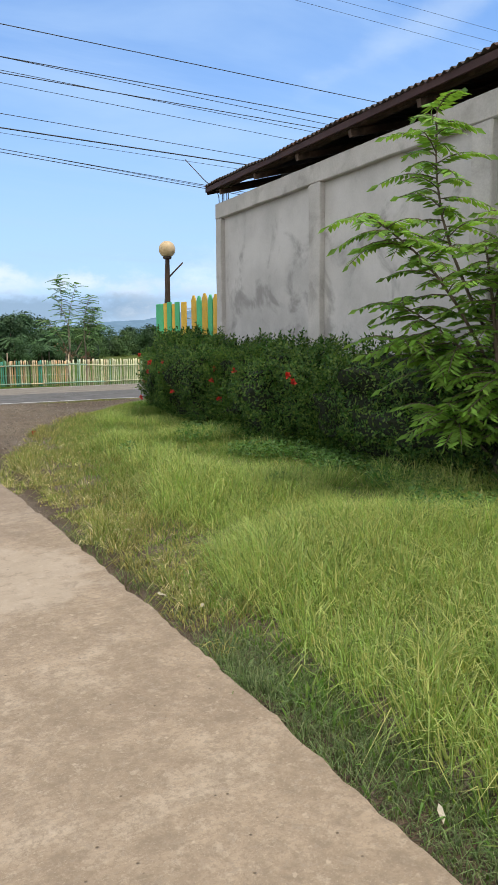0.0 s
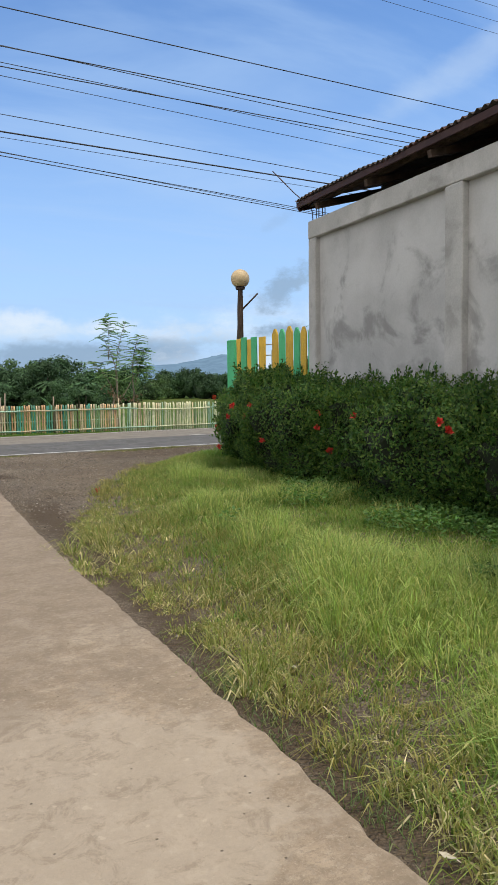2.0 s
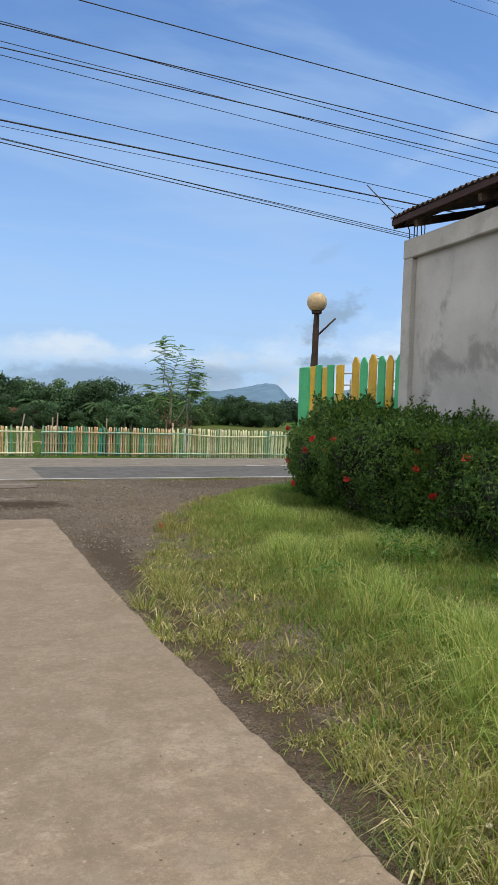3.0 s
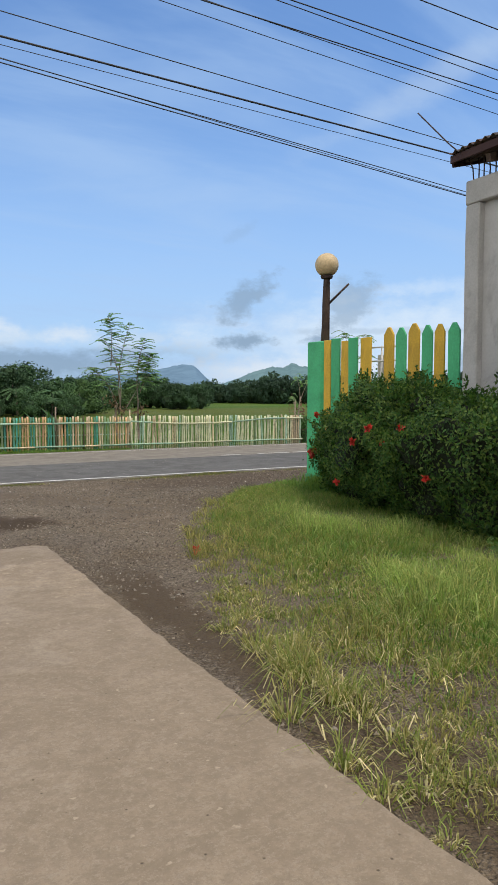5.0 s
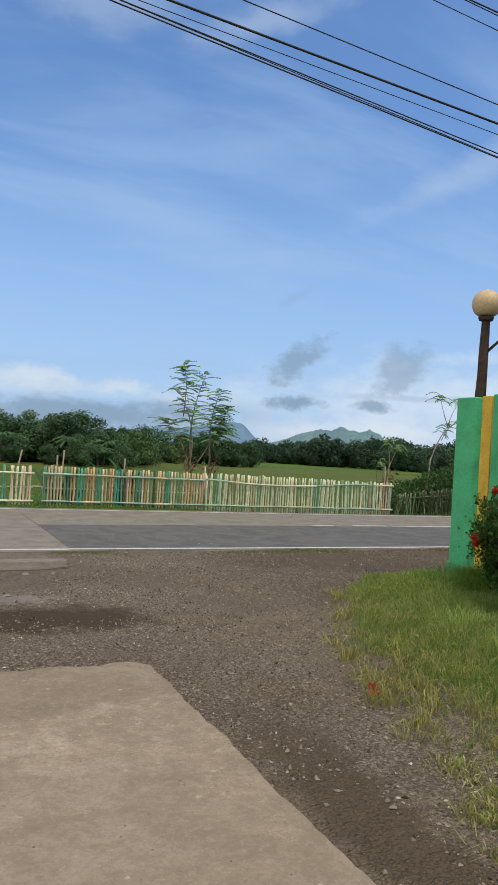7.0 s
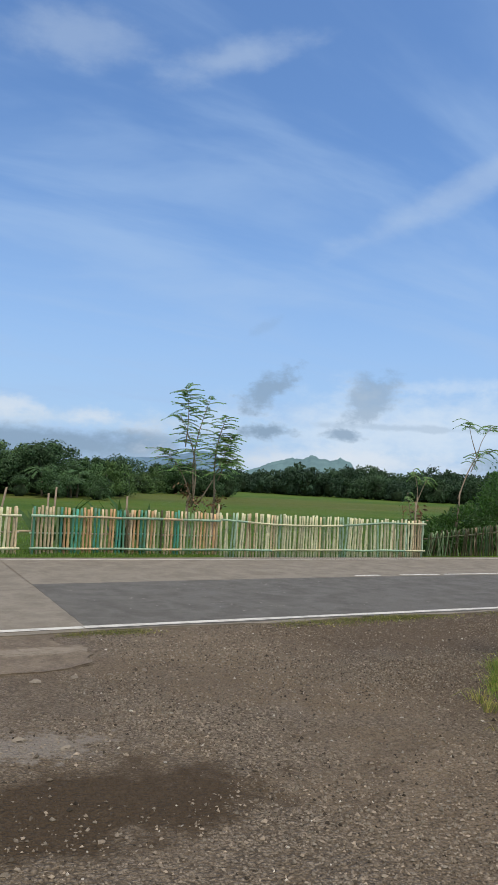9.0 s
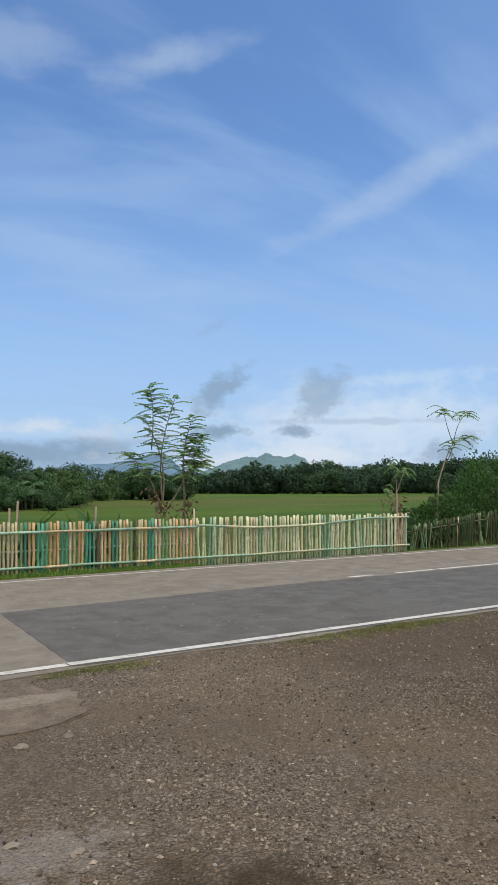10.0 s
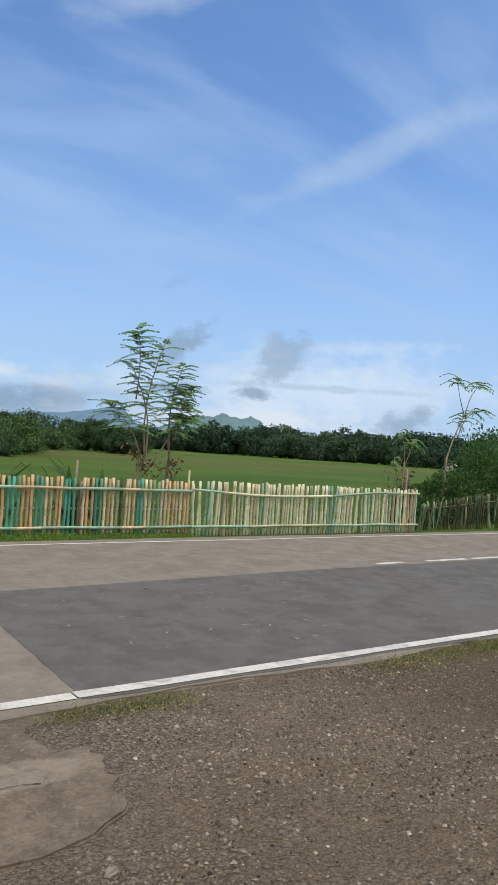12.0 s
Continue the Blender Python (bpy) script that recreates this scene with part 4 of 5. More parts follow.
def feather_tree(name, at, limbs, leaf, pairs, flen, per, seed, mats, label, trunk_mat, start=0.35, dead=(), droop=0.45, bare_trunk=True, size=1.0):
    """limbs: (start, end, radius) lines in metres from the base."""
    r = random.Random(seed)
    t = empty(name, pose(*at), label, "tree")
    limbs = [(tuple(c * size for c in a), tuple(c * size for c in b), rad * size) for a, b, rad in limbs]
    dead = [tuple(c * size for c in d[:4]) + (d[4],) for d in dead]
    leaf, flen = leaf * size, flen * size
    lines, base, direc, lens = [], [], [], []
    for a, b, rad in limbs:
        pts = limb(a, b, 6, 0.10 * (Vector(b) - Vector(a)).length, r)
        lines.append((pts, [rad * (1 - 0.75 * i / 6) for i in range(7)]))
        for k in range(0 if bare_trunk and a == (0, 0, 0) else per):
            s = start + (1 - start) * (k + r.random()) / per
            i = min(5, int(s * 6))
            p = pts[i].lerp(pts[i + 1], s * 6 - i)
            w = k * 2.4 + r.uniform(-0.5, 0.5)
            base.append(p)
            ax = (pts[-1] - pts[0]).normalized()
            direc.append(Vector((math.cos(w), math.sin(w), r.uniform(-0.15, 0.5) + 0.7 * (droop - 0.3))) + ax * 0.3 * s)
            lens.append(flen * r.uniform(0.45, 1.15) * (1.05 - 0.35 * s))
    (P, A, S, Ln, Wd), st = fronds(base, direc, lens, pairs, leaf, r, droop, 0.34)
    for pts, _ in st:
        lines.append((pts, [0.006 * (1 - 0.6 * i / len(pts)) for i in range(len(pts))]))
    put("trunk", tubes_mesh("trunk", lines, 6), trunk_mat, t)
    v, tr = leaf_quads(P, A, S, Ln, Wd)
    crown = put("crown", mesh_np("crown", v, tris=tr), mats, t, label="feathery compound leaves")
    if dead:
        q = np.concatenate([np.array(c[:3]) + np.random.default_rng(seed).normal(size=(int(c[4]), 3)) * c[3] for c in dead])
        k = len(q)
        v, tr = leaf_quads(q, unit(k) + (0, 0, -0.5), unit(k), rng.uniform(0.08, 0.17, k), rng.uniform(0.03, 0.07, k))
        put("dead_leaves", mesh_np("dead_leaves", v, tris=tr), LEAF_DEAD, crown, label="withered brown leaves")
    return t


feather_tree("sapling", (5.15, 4.70, float(height(5.15, 4.70)) - 0.02),
             [((0, 0, 0), (-0.15, 0.1, 2.3), 0.035), ((-0.1, 0.05, 1.2), (-1.25, 0.35, 2.45), 0.018), ((-0.12, 0.08, 1.5), (-0.55, 0.30, 3.40), 0.018),
              ((-0.05, 0, 0.8), (-0.85, 0.45, 1.45), 0.016), ((-0.1, 0.05, 1.6), (0.5, -0.35, 3.0), 0.016), ((0, 0, 0.5), (-0.35, -0.35, 1.15), 0.014),
              ((-0.1, 0.05, 1.0), (0.5, 0.3, 2.0), 0.014), ((-0.1, 0, 1.3), (-0.3, -0.7, 2.5), 0.016),
              ((-0.1, 0.05, 0.9), (-0.85, 0.4, 1.75), 0.014), ((0, 0, 0.3), (-0.65, 0.1, 0.85), 0.012), ((0, 0, 0.3), (-0.1, -0.6, 0.9), 0.012), ((0, 0, 0.6), (0.4, -0.3, 1.5), 0.012)],
             0.125, 11, 0.66, 30, 4, LEAF_SAP, "young tree with bright green feathery leaves by the hedge", BARK, bare_trunk=False)

feather_tree("roadside_tree", (8.92, 29.2, -0.30),
             [((0, 0, 0), (-0.15, 0, 1.2), 0.06), ((-0.1, 0, 0.9), (-0.45, 0.1, 2.9), 0.022), ((-0.05, 0, 1.0), (0.28, 0.1, 3.35), 0.02),
              ((-0.1, 0, 1.0), (-0.80, 0.2, 2.15), 0.014), ((-0.3, 0.05, 2.2), (-0.32, 0.15, 3.5), 0.014), ((0, 0, 0.9), (0.6, -0.1, 2.2), 0.015)],
             0.078, 14, 0.60, 30, 14, LEAF_FINE, "slender young tree with sparse feathery leaves behind the fence", BARK_PALE, 0.45, droop=0.34,
             dead=((-0.25, 0, 1.25, 0.10, 45), (-0.02, 0, 1.0, 0.10, 60)), size=1.2)
feather_tree("roadside_tree", (9.50, 29.25, -0.30),
             [((0, 0, 0), (0.0, 0, 1.3), 0.055), ((0, 0, 1.0), (0.22, 0.05, 2.95), 0.022), ((0.1, 0, 1.6), (0.42, 0.1, 2.55), 0.014), ((0.05, 0, 1.5), (0.5, 0.1, 2.0), 0.014)],
             0.078, 14, 0.56, 34, 17, LEAF_FINE, "slender young tree with drooping feathery leaves behind the fence", BARK_PALE, 0.45, droop=0.42,
             dead=((0.03, 0, 1.0, 0.11, 75),), size=1.2)
feather_tree("roadside_tree", (15.06, 26.2, -0.15),
             [((0, 0, 0), (0.25, 0, 1.6), 0.05), ((0.2, 0, 1.4), (0.95, 0.1, 2.6), 0.025), ((0.9, 0.1, 2.5), (0.55, 0.1, 3.4), 0.014), ((0.9, 0.1, 2.5), (1.5, 0.1, 3.35), 0.014),
              ((0.6, 0, 2.1), (1.5, 0.1, 2.7), 0.012)],
             0.078, 13, 0.60, 10, 29, LEAF_FINE, "thin leaning tree with a few feathery sprays behind the fence", BARK_PALE, 0.72, droop=0.6, size=1.08)
feather_tree("roadside_tree", (13.7, 26.1, -0.03),
             [((0, 0, 0), (0.05, 0, 1.4), 0.04), ((0, 0, 1.2), (-0.15, 0, 2.1), 0.014), ((0, 0, 1.2), (0.35, 0, 1.9), 0.014), ((0, 0, 0.5), (-0.3, 0, 1.5), 0.014)],
             0.10, 7, 0.42, 6, 31, LEAF_FINE, "stubby pollarded tree with new green shoots behind the fence", BARK_PALE, 0.7, droop=0.9,
             dead=((0.0, 0, 0.95, 0.18, 70),))


def shrub(name, at, rx, ry, rz, n, leaf, mat, label, seed):
    r = np.random.default_rng(seed)
    t = empty(name, pose(*at), label, "shrub")
    u = r.normal(size=(n, 3))
    u /= np.linalg.norm(u, axis=1, keepdims=True)
    w = np.array([1 + 0.55 * lump((a * 1.7 + seed, c * 1.7, e * 1.7), 1.0) for a, c, e in u])
    p = u * (rx, ry, rz) * (w * r.uniform(0.35, 1.0, n) ** 0.5)[:, None]
    p[:, 2] = np.abs(p[:, 2] + rz * 0.75)
    v, tr = leaf_quads(p, u + r.normal(size=(n, 3)) * 0.7, r.normal(size=(n, 3)), r.uniform(0.7, 1.3, n) * leaf, r.uniform(0.35, 0.6, n) * leaf)
    put("foliage", mesh_np("foliage", v, tris=tr), mat, t)
    stems = []
    for k in range(6):
        e = p[int(r.integers(n))]
        stems.append(([(0, 0, 0), tuple(e * 0.5), tuple(e)], [0.02, 0.014, 0.005]))
    put("stems", tubes_mesh("stems", stems, 5), BARK, t)


shrub("shrub", (15.6, 26.4, -0.03), 1.15, 0.55, 0.66, 5200, 0.10, LEAF_SHRUB, "leafy green shrub growing over the dark fence", 3)
shrub("shrub", (17.6, 26.6, -0.03), 1.3, 0.6, 1.1, 6000, 0.10, LEAF_SHRUB, "leafy green shrub growing behind the dark fence", 4)
shrub("shrub", (19.0, 27.6, -0.03), 1.5, 0.8, 1.35, 6500, 0.11, LEAF_SHRUB, "tall dark leafy shrub behind the dark fence", 8)
shrub("shrub", (14.3, 25.9, -0.03), 0.75, 0.35, 0.42, 2200, 0.09, LEAF_SHRUB, "tangled dark vines over the dark fence", 9)
shrub("shrub", (13.35, 25.7, -0.03), 0.35, 0.3, 0.45, 900, 0.09, LEAF_SHRUB, "dark leafy plant at the fence end", 6)


# ---- bamboo fence ----
SLATS = {}


def slat_mesh(key, mat):
    """A split bamboo stick with its nodes; alike sticks share the mesh."""
    if (key, mat) in SLATS:
        return SLATS[key, mat]
    r = random.Random(key)
    pts, rad = [], []
    for z in np.linspace(0, 1, 8):
        pts.append((r.uniform(-0.004, 0.004), r.uniform(-0.004, 0.004), float(z)))
        rad.append(0.0215 * r.uniform(0.88, 1.1))
    me = tubes_mesh("slat", [(pts, rad)], 6)
    me.materials.append(BAMBOO[mat])
    SLATS[key, mat] = me
    return me


def fence_panel(x0, x1, y, tops, pick, spacing, lean, seed, label, rails, rail_mat, base=-0.13, thick=1.0):
    f = empty("bamboo_fence", pose(x0, y, 0), label, "fence", "bamboo fence along the road")
    r = random.Random(seed)
    n = int((x1 - x0) / spacing)
    for k in range(n + 1):
        x = (x1 - x0) * k / n
        s = k / n
        h = tops[0] + (tops[1] - tops[0]) * s - base + 0.015 + r.uniform(-0.014, 0.012)
        mat = pick(s, r)
        ob = put("slat", slat_mesh(r.randrange(5), mat), None, f)
        ob.matrix_local = pose(x + r.uniform(-0.005, 0.005), r.uniform(-0.008, 0.008), base + r.uniform(-0.02, 0.01), r.uniform(-1, 1), lean(s) + r.uniform(-0.7, 0.7), r.uniform(0, 360)) @ Matrix.Diagonal((thick, thick, h, 1))
    for z, dy, rad in rails:
        L = x1 - x0
        pts = [(-0.06 + (L + 0.12) * i / 9, dy, z(i / 9) + r.uniform(-0.008, 0.008)) for i in range(10)]
        cuts = [0, r.choice((1, 2)), r.choice((3, 4)), r.choice((5, 6)), r.choice((7, 8)), 9]
        for k, (a, b) in enumerate(zip(cuts, cuts[1:])):
            mt = rail_mat[k % len(rail_mat)]
            put("rail", tubes_mesh("rail", [(pts[a:b + 1], [rad * r.uniform(0.9, 1.1) for _ in range(b - a + 1)])], 7), BAMBOO[mt], f)
    for x in np.linspace(0.0, x1 - x0, max(2, int((x1 - x0) / 1.8) + 1)):
        h = tops[0] + (tops[1] - tops[0]) * x / (x1 - x0) - r.choice((0.02, 0.05, 0.08))
        put("post", tubes_mesh("post", [([(x, 0.065, -0.25), (x, 0.065, h)], [0.026, 0.024])], 7), BAMBOO["tan"], f)
    return f


def run(names, weights, length):
    """Colours in runs, as the sticks were painted in bunches."""
    state = {"left": 0, "mat": names[0]}

    def pick(s, r):
        if state["left"] <= 0:
            state["mat"] = r.choices(names, weights)[0]
            state["left"] = r.randint(1, length)
        state["left"] -= 1
        return state["mat"]

    return pick


def painted(code):
    """Colours stick by stick, as the panel was painted."""
    names = {"t": "teal", "n": "tan", "o": "orange", "g": "green", "k": "dark"}
    return lambda s, r: names[code[min(len(code) - 1, int(s * len(code)))]]


low_high = [(lambda s: 0.10, -0.047, 0.023), (lambda s: 0.69, -0.047, 0.024), (lambda s: 0.38, 0.04, 0.018)]
fence_panel(-2.6, 3.42, 25.1, (0.72, 0.84), run(["tan", "pale", "orange", "teal", "green"], [5, 4, 1.4, 1.8, 3], 3), 0.070, lambda s: 3, 1,
            "weathered bamboo stick fence with patches of green paint", low_high, ("pale", "mint", "tan", "mint"), thick=1.15)
fence_panel(3.72, 7.45, 25.1, (0.85, 0.83), painted("tnnnnngtoottttooottnnoootttknoottnnongknnottnonggnnoonnon"), 0.071, lambda s: 0, 2,
            "bamboo stick fence painted in orange and teal bunches", low_high, ("mint", "tan", "mint", "tan", "mint"), thick=1.1)
fence_panel(7.56, 13.0, 25.06, (0.85, 0.80), run(["pale", "tan", "mint", "green"], [10, 3, 1.2, 0.4], 2), 0.069, lambda s: float(np.interp(s, (0, 0.1, 0.28, 0.6, 0.85, 1), (4, 3, 0, -3, -2, 0))), 3,
            "pale bamboo stick fence with leaning sticks", [(lambda s: 0.10, -0.047, 0.022), (lambda s: 0.72 - 0.10 * math.sin(math.pi * min(1, s * 1.3)) + 0.02 * s, -0.047, 0.022)], ("mint", "pale", "pale"), thick=1.05)
fence_panel(13.15, 19.0, 25.3, (0.48, 1.05), run(["dark", "green"], [8, 3], 4), 0.055, lambda s: -12 + 8 * s, 4,
            "dark overgrown fence of rough sticks", [(lambda s: 0.34 + 0.5 * s, -0.03, 0.02)], ("dark", "dark"), thick=0.75)
g = empty("bamboo_stile", pose(3.42, 25.16, 0), "loose bamboo bar closing a gap in the fence", "fence rail")
put("rail", tubes_mesh("rail", [([(-0.02, 0, 0.40), (0.34, 0, 0.41)], [0.022, 0.022])], 7), BAMBOO["tan"], g)
put("stake", tubes_mesh("stake", [([(0.02, 0.03, -0.2), (0.02, 0.03, 0.42)], [0.02, 0.02])], 7), BAMBOO["tan"], g)
put("stake", tubes_mesh("stake", [([(0.30, 0.03, -0.2), (0.30, 0.03, 0.42)], [0.02, 0.02])], 7), BAMBOO["tan"], g)


# ---- overhead cables ----
def cable(x0, x1, y0, y1, z0, z1, sag, rad):
    n = 40
    pts = []
    for i in range(n + 1):
        s = i / n
        pts.append((x0 + (x1 - x0) * s, y0 + (y1 - y0) * s, z0 + (z1 - z0) * s - sag * 4 * s * (1 - s)))
    ob = put("overhead_cable", tubes_mesh("overhead_cable", [(pts, [rad] * (n + 1))], 5), CABLE)
    tagged(ob, "black overhead cable strung along the road", "cable", "overhead cables")


for y, za, zb, rad in ((14.5, 5.06, 4.54, 0.011), (14.55, 5.12, 4.62, 0.010), (14.6, 5.16, 4.60, 0.007), (15.0, 5.48, 5.30, 0.020), (15.05, 5.42, 5.20, 0.007), (15.0, 5.78, 5.49, 0.010),
                       (14.2, 6.42, 6.33, 0.013), (14.25, 6.50, 6.24, 0.010), (14.5, 6.25, 6.16, 0.013), (14.55, 6.38, 6.12, 0.009), (14.4, 6.14, 5.83, 0.008), (14.0, 6.89, 6.78, 0.013), (14.3, 8.68, 8.60, 0.006), (14.35, 8.86, 8.84, 0.006), (14.3, 9.12, 9.10, 0.006)):
    k = (zb - za) / 8
    cable(-30, 40, y, y, za - 30 * k, za + 40 * k, 0.0, rad * 0.64)

for x in (-30.2, 40.2):
    pole = empty("utility_pole", pose(x, 14.45, float(height(x, 14.45)) - 0.3), "round grey concrete utility pole carrying cables", "utility pole")
    put("shaft", tubes_mesh("shaft", [([(0, 0, 0), (0, 0, 9.6)], [0.16, 0.10])], 12), PLASTER2, pole)
    for z in (5.6, 6.6, 7.2):
        part("crossarm", box_bm(-0.25, 0.25, -0.75, 0.9, z, z + 0.09, 0.006), DARK_WOOD, pole)


# ---- far land: woods, hills ----
EYE_AT = Vector((0.6, 12.0, 0))


def polar(deg, r):
    a = radians(deg)
    return EYE_AT.x + r * math.sin(a), EYE_AT.y + r * math.cos(a)


def crown_mesh(seed, w, h, n, leaf):
    """Many small clumps of leaves on lumpy boughs, uneven, with gaps."""
    r = np.random.default_rng(seed)
    boughs = []
    for k in range(int(17 + r.integers(8))):
        a, q = r.uniform(0, 2 * math.pi), r.uniform(0.1, 0.85)
        boughs.append((math.cos(a) * q * w * 0.55, math.sin(a) * q * w * 0.55, h * r.uniform(0.22, 1.0) * (1 - 0.25 * q), r.uniform(0.10, 0.24) * w))
    P, D = [], []
    for x, y, z, s in boughs:
        u = r.normal(size=(n // len(boughs), 3))
        u /= np.linalg.norm(u, axis=1, keepdims=True)
        P.append(np.array((x, y, z)) + u * s * (1, 1, 0.75) * r.uniform(0.55, 1.08, (len(u), 1)))
        D.append(u)
    P, D = np.concatenate(P), np.concatenate(D)
    P[:, 2] = np.maximum(P[:, 2], h * 0.04)
    k = len(P)
    A = np.cross(D, r.normal(size=(k, 3))) + r.normal(size=(k, 3)) * 0.25
    v, t = leaf_quads(P, A, np.cross(D, A) + r.normal(size=(k, 3)) * 0.3, r.uniform(0.7, 1.4, k) * leaf, r.uniform(0.5, 0.9, k) * leaf)
    return mesh_np("crown", v, tris=t)


def wood_tree(seed, w, h, mat, n=3600, leaf=0.38, stem=0.16):
    r = random.Random(seed)
    t = empty("wood_tree", pose(0, 0, -500), "broad dark green tree at the edge of the rice field", "tree", "far woods")
    put("crown", crown_mesh(seed, w, h, n, leaf), mat, t)
    # Added blob makes the crown solid; inner shade is put into its colour.
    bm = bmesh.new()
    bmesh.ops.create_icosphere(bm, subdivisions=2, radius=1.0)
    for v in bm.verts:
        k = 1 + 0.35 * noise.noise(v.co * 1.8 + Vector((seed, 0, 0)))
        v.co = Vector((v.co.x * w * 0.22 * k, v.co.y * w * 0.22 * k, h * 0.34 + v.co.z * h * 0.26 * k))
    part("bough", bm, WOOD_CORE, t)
    lines = [([(0, 0, -0.5), (0.1, 0, h * 0.35), (0.0, 0.1, h * 0.7)], [stem, stem * 0.7, stem * 0.3])]
    for k in range(3):
        a = r.uniform(0, 6.3)
        lines.append(([(0.05, 0, h * 0.25), (math.cos(a) * w * 0.2, math.sin(a) * w * 0.2, h * 0.55)], [stem * 0.5, stem * 0.2]))
    put("trunk", tubes_mesh("trunk", lines, 5), BARK, t)
    return t


def palm_tree(seed, h):
    r = random.Random(seed)
    t = empty("palm_tree", pose(0, 0, -500), "coconut palm standing before the woods", "tree", "far palms")
    put("trunk", tubes_mesh("trunk", [([(0, 0, -0.3), (0.1, 0, h * 0.5), (0.25, 0, h)], [0.16, 0.13, 0.10])], 6), BARK_PALE, t)
    base = [Vector((0.25, 0, h))] * 16
    direc = [Vector((math.cos(k * 2.4), math.sin(k * 2.4), r.uniform(-0.1, 0.9))) for k in range(16)]
    (P, A, S, Ln, Wd), _ = fronds(base, direc, [r.uniform(2.0, 2.7) for _ in range(16)], 12, 0.6, r, 0.5, 0.3)
    v, tr = leaf_quads(P, A, S, Ln, Wd)
    put("crown", mesh_np("crown", v, tris=tr), LEAF_FAR[1], t)
    return t


def build_woods():
    r = random.Random(12)
    kinds = [wood_tree(101 + k, 7.5 + k % 3, 7.0 + (k % 4) * 0.6, LEAF_FAR[k % 3 if k != 2 else 0]) for k in range(6)]
    far_kinds = [wood_tree(131 + k, 7.5 + k % 3, 7.0 + (k % 4) * 0.6, LEAF_HAZED[k % 2], 1250, 0.66) for k in range(5)]
    palms = [palm_tree(201, 3.2), palm_tree(202, 2.2)]
    used = set()

    def plant(src, deg, dist, size, sink=0.0):
        x, y = polar(deg, dist)
        m = pose(x, y, float(height(x, y)) - sink, 0, 0, r.uniform(0, 360)) @ Matrix.Diagonal((size * r.uniform(0.85, 1.2), size, size * r.choice((0.9, 0.95, 1.0, 1.05, 1.12)), 1))
        if src not in used:
            used.add(src)
            src.matrix_world = m
            return
        ob = copy_thing(src, Matrix.Identity(4))
        ob.matrix_basis = m

    for k in range(64):  # the near grove
        deg = -11 + 31.5 * (k + r.random() * 0.7) / 64
        plant(kinds[r.randrange(6)], deg, r.uniform(108, 124), r.uniform(0.84, 1.12) * (1.0 if deg < 15 else 0.78), 0.5)
    for k in range(16):  # its lower front
        plant(kinds[r.choice((1, 2, 5))], -10 + 29 * (k + r.random()) / 16, r.uniform(99, 105), r.uniform(0.35, 0.6), 0.3)
    for k in range(7):
        plant(palms[k % 2], r.uniform(7, 17), r.uniform(104, 108), r.uniform(1.0, 1.4))
    for k in range(18):
        plant(kinds[r.randrange(6)], 18 + 10.5 * (k + r.random()) / 18, r.uniform(150, 175), r.uniform(0.7, 0.9), 0.5)
    for k in range(120):  # the far woods
        deg = 24 + 42 * (k + r.random() * 0.8) / 120
        plant(far_kinds[r.randrange(5)], deg, r.uniform(238, 262), r.uniform(0.88, 1.02) * (1.4 if 33.0 < deg < 34.6 else 1.0), 0.6)
    for k in range(80):
        deg = 36 + 30 * (k + r.random() * 0.8) / 80
        plant(far_kinds[r.randrange(5)], deg, r.uniform(285, 330), r.uniform(1.3, 1.5) + 0.25 * math.exp(-((deg - 49) / 5) ** 2), 0.3)


# Distance haze is put into the hills as an even bluish emission.
def far_material(name, colour, haze_glow):
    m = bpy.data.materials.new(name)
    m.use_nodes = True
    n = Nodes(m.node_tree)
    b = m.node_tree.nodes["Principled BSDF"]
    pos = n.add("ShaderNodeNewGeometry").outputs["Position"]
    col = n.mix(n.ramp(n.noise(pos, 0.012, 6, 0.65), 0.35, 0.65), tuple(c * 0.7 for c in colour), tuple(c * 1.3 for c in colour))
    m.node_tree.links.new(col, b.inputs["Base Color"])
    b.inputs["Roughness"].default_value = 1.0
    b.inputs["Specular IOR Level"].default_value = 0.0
    b.inputs["Emission Color"].default_value = (*haze_glow, 1)
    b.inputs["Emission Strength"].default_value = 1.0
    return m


def ridge(name, deg0, deg1, dist, deep, profile, mat, label):
    """A range of hills with slopes: its crest follows profile(degrees) in metres."""
    n, rows = 160, 12
    v = []
    for j in range(rows + 1):
        s = j / rows
        for i in range(n + 1):
            a = deg0 + (deg1 - deg0) * i / n
            x, y = polar(a, dist - deep * (1 - s) + 60 * noise.noise(Vector((a * 0.9, s * 3, 0))))
            z = profile(a) * (s ** 0.8) * (1 + 0.18 * noise.noise(Vector((a * 1.6, s * 4, 3.0))) * math.sin(math.pi * s))
            v.append((x, y, z - 3))
    i = (np.arange(rows)[:, None] * (n + 1) + np.arange(n)[None]).reshape(-1, 1)
    ob = put(name, mesh_np(name, v, i + (0, 1, n + 2, n + 1), smooth=True), mat)
    tagged(ob, label, "mountain", kind="structure")


build_woods()
def karst(a):
    """A low ridge with close rounded knolls and a steep end."""
    z = 82 * smooth(25.5, 33.0, a) * (1 - smooth(37.0, 38.6, a))
    for c, w, h in ((33.0, 0.8, 22), (34.4, 0.62, 36), (35.4, 0.5, 20), (36.5, 0.62, 31), (37.4, 0.35, 18), (31.6, 0.9, 12)):
        z += h * math.exp(-((a - c) / w) ** 2)
    return float(z) * (1 + 0.05 * noise.noise(Vector((a * 5, 1, 0)))) + 3


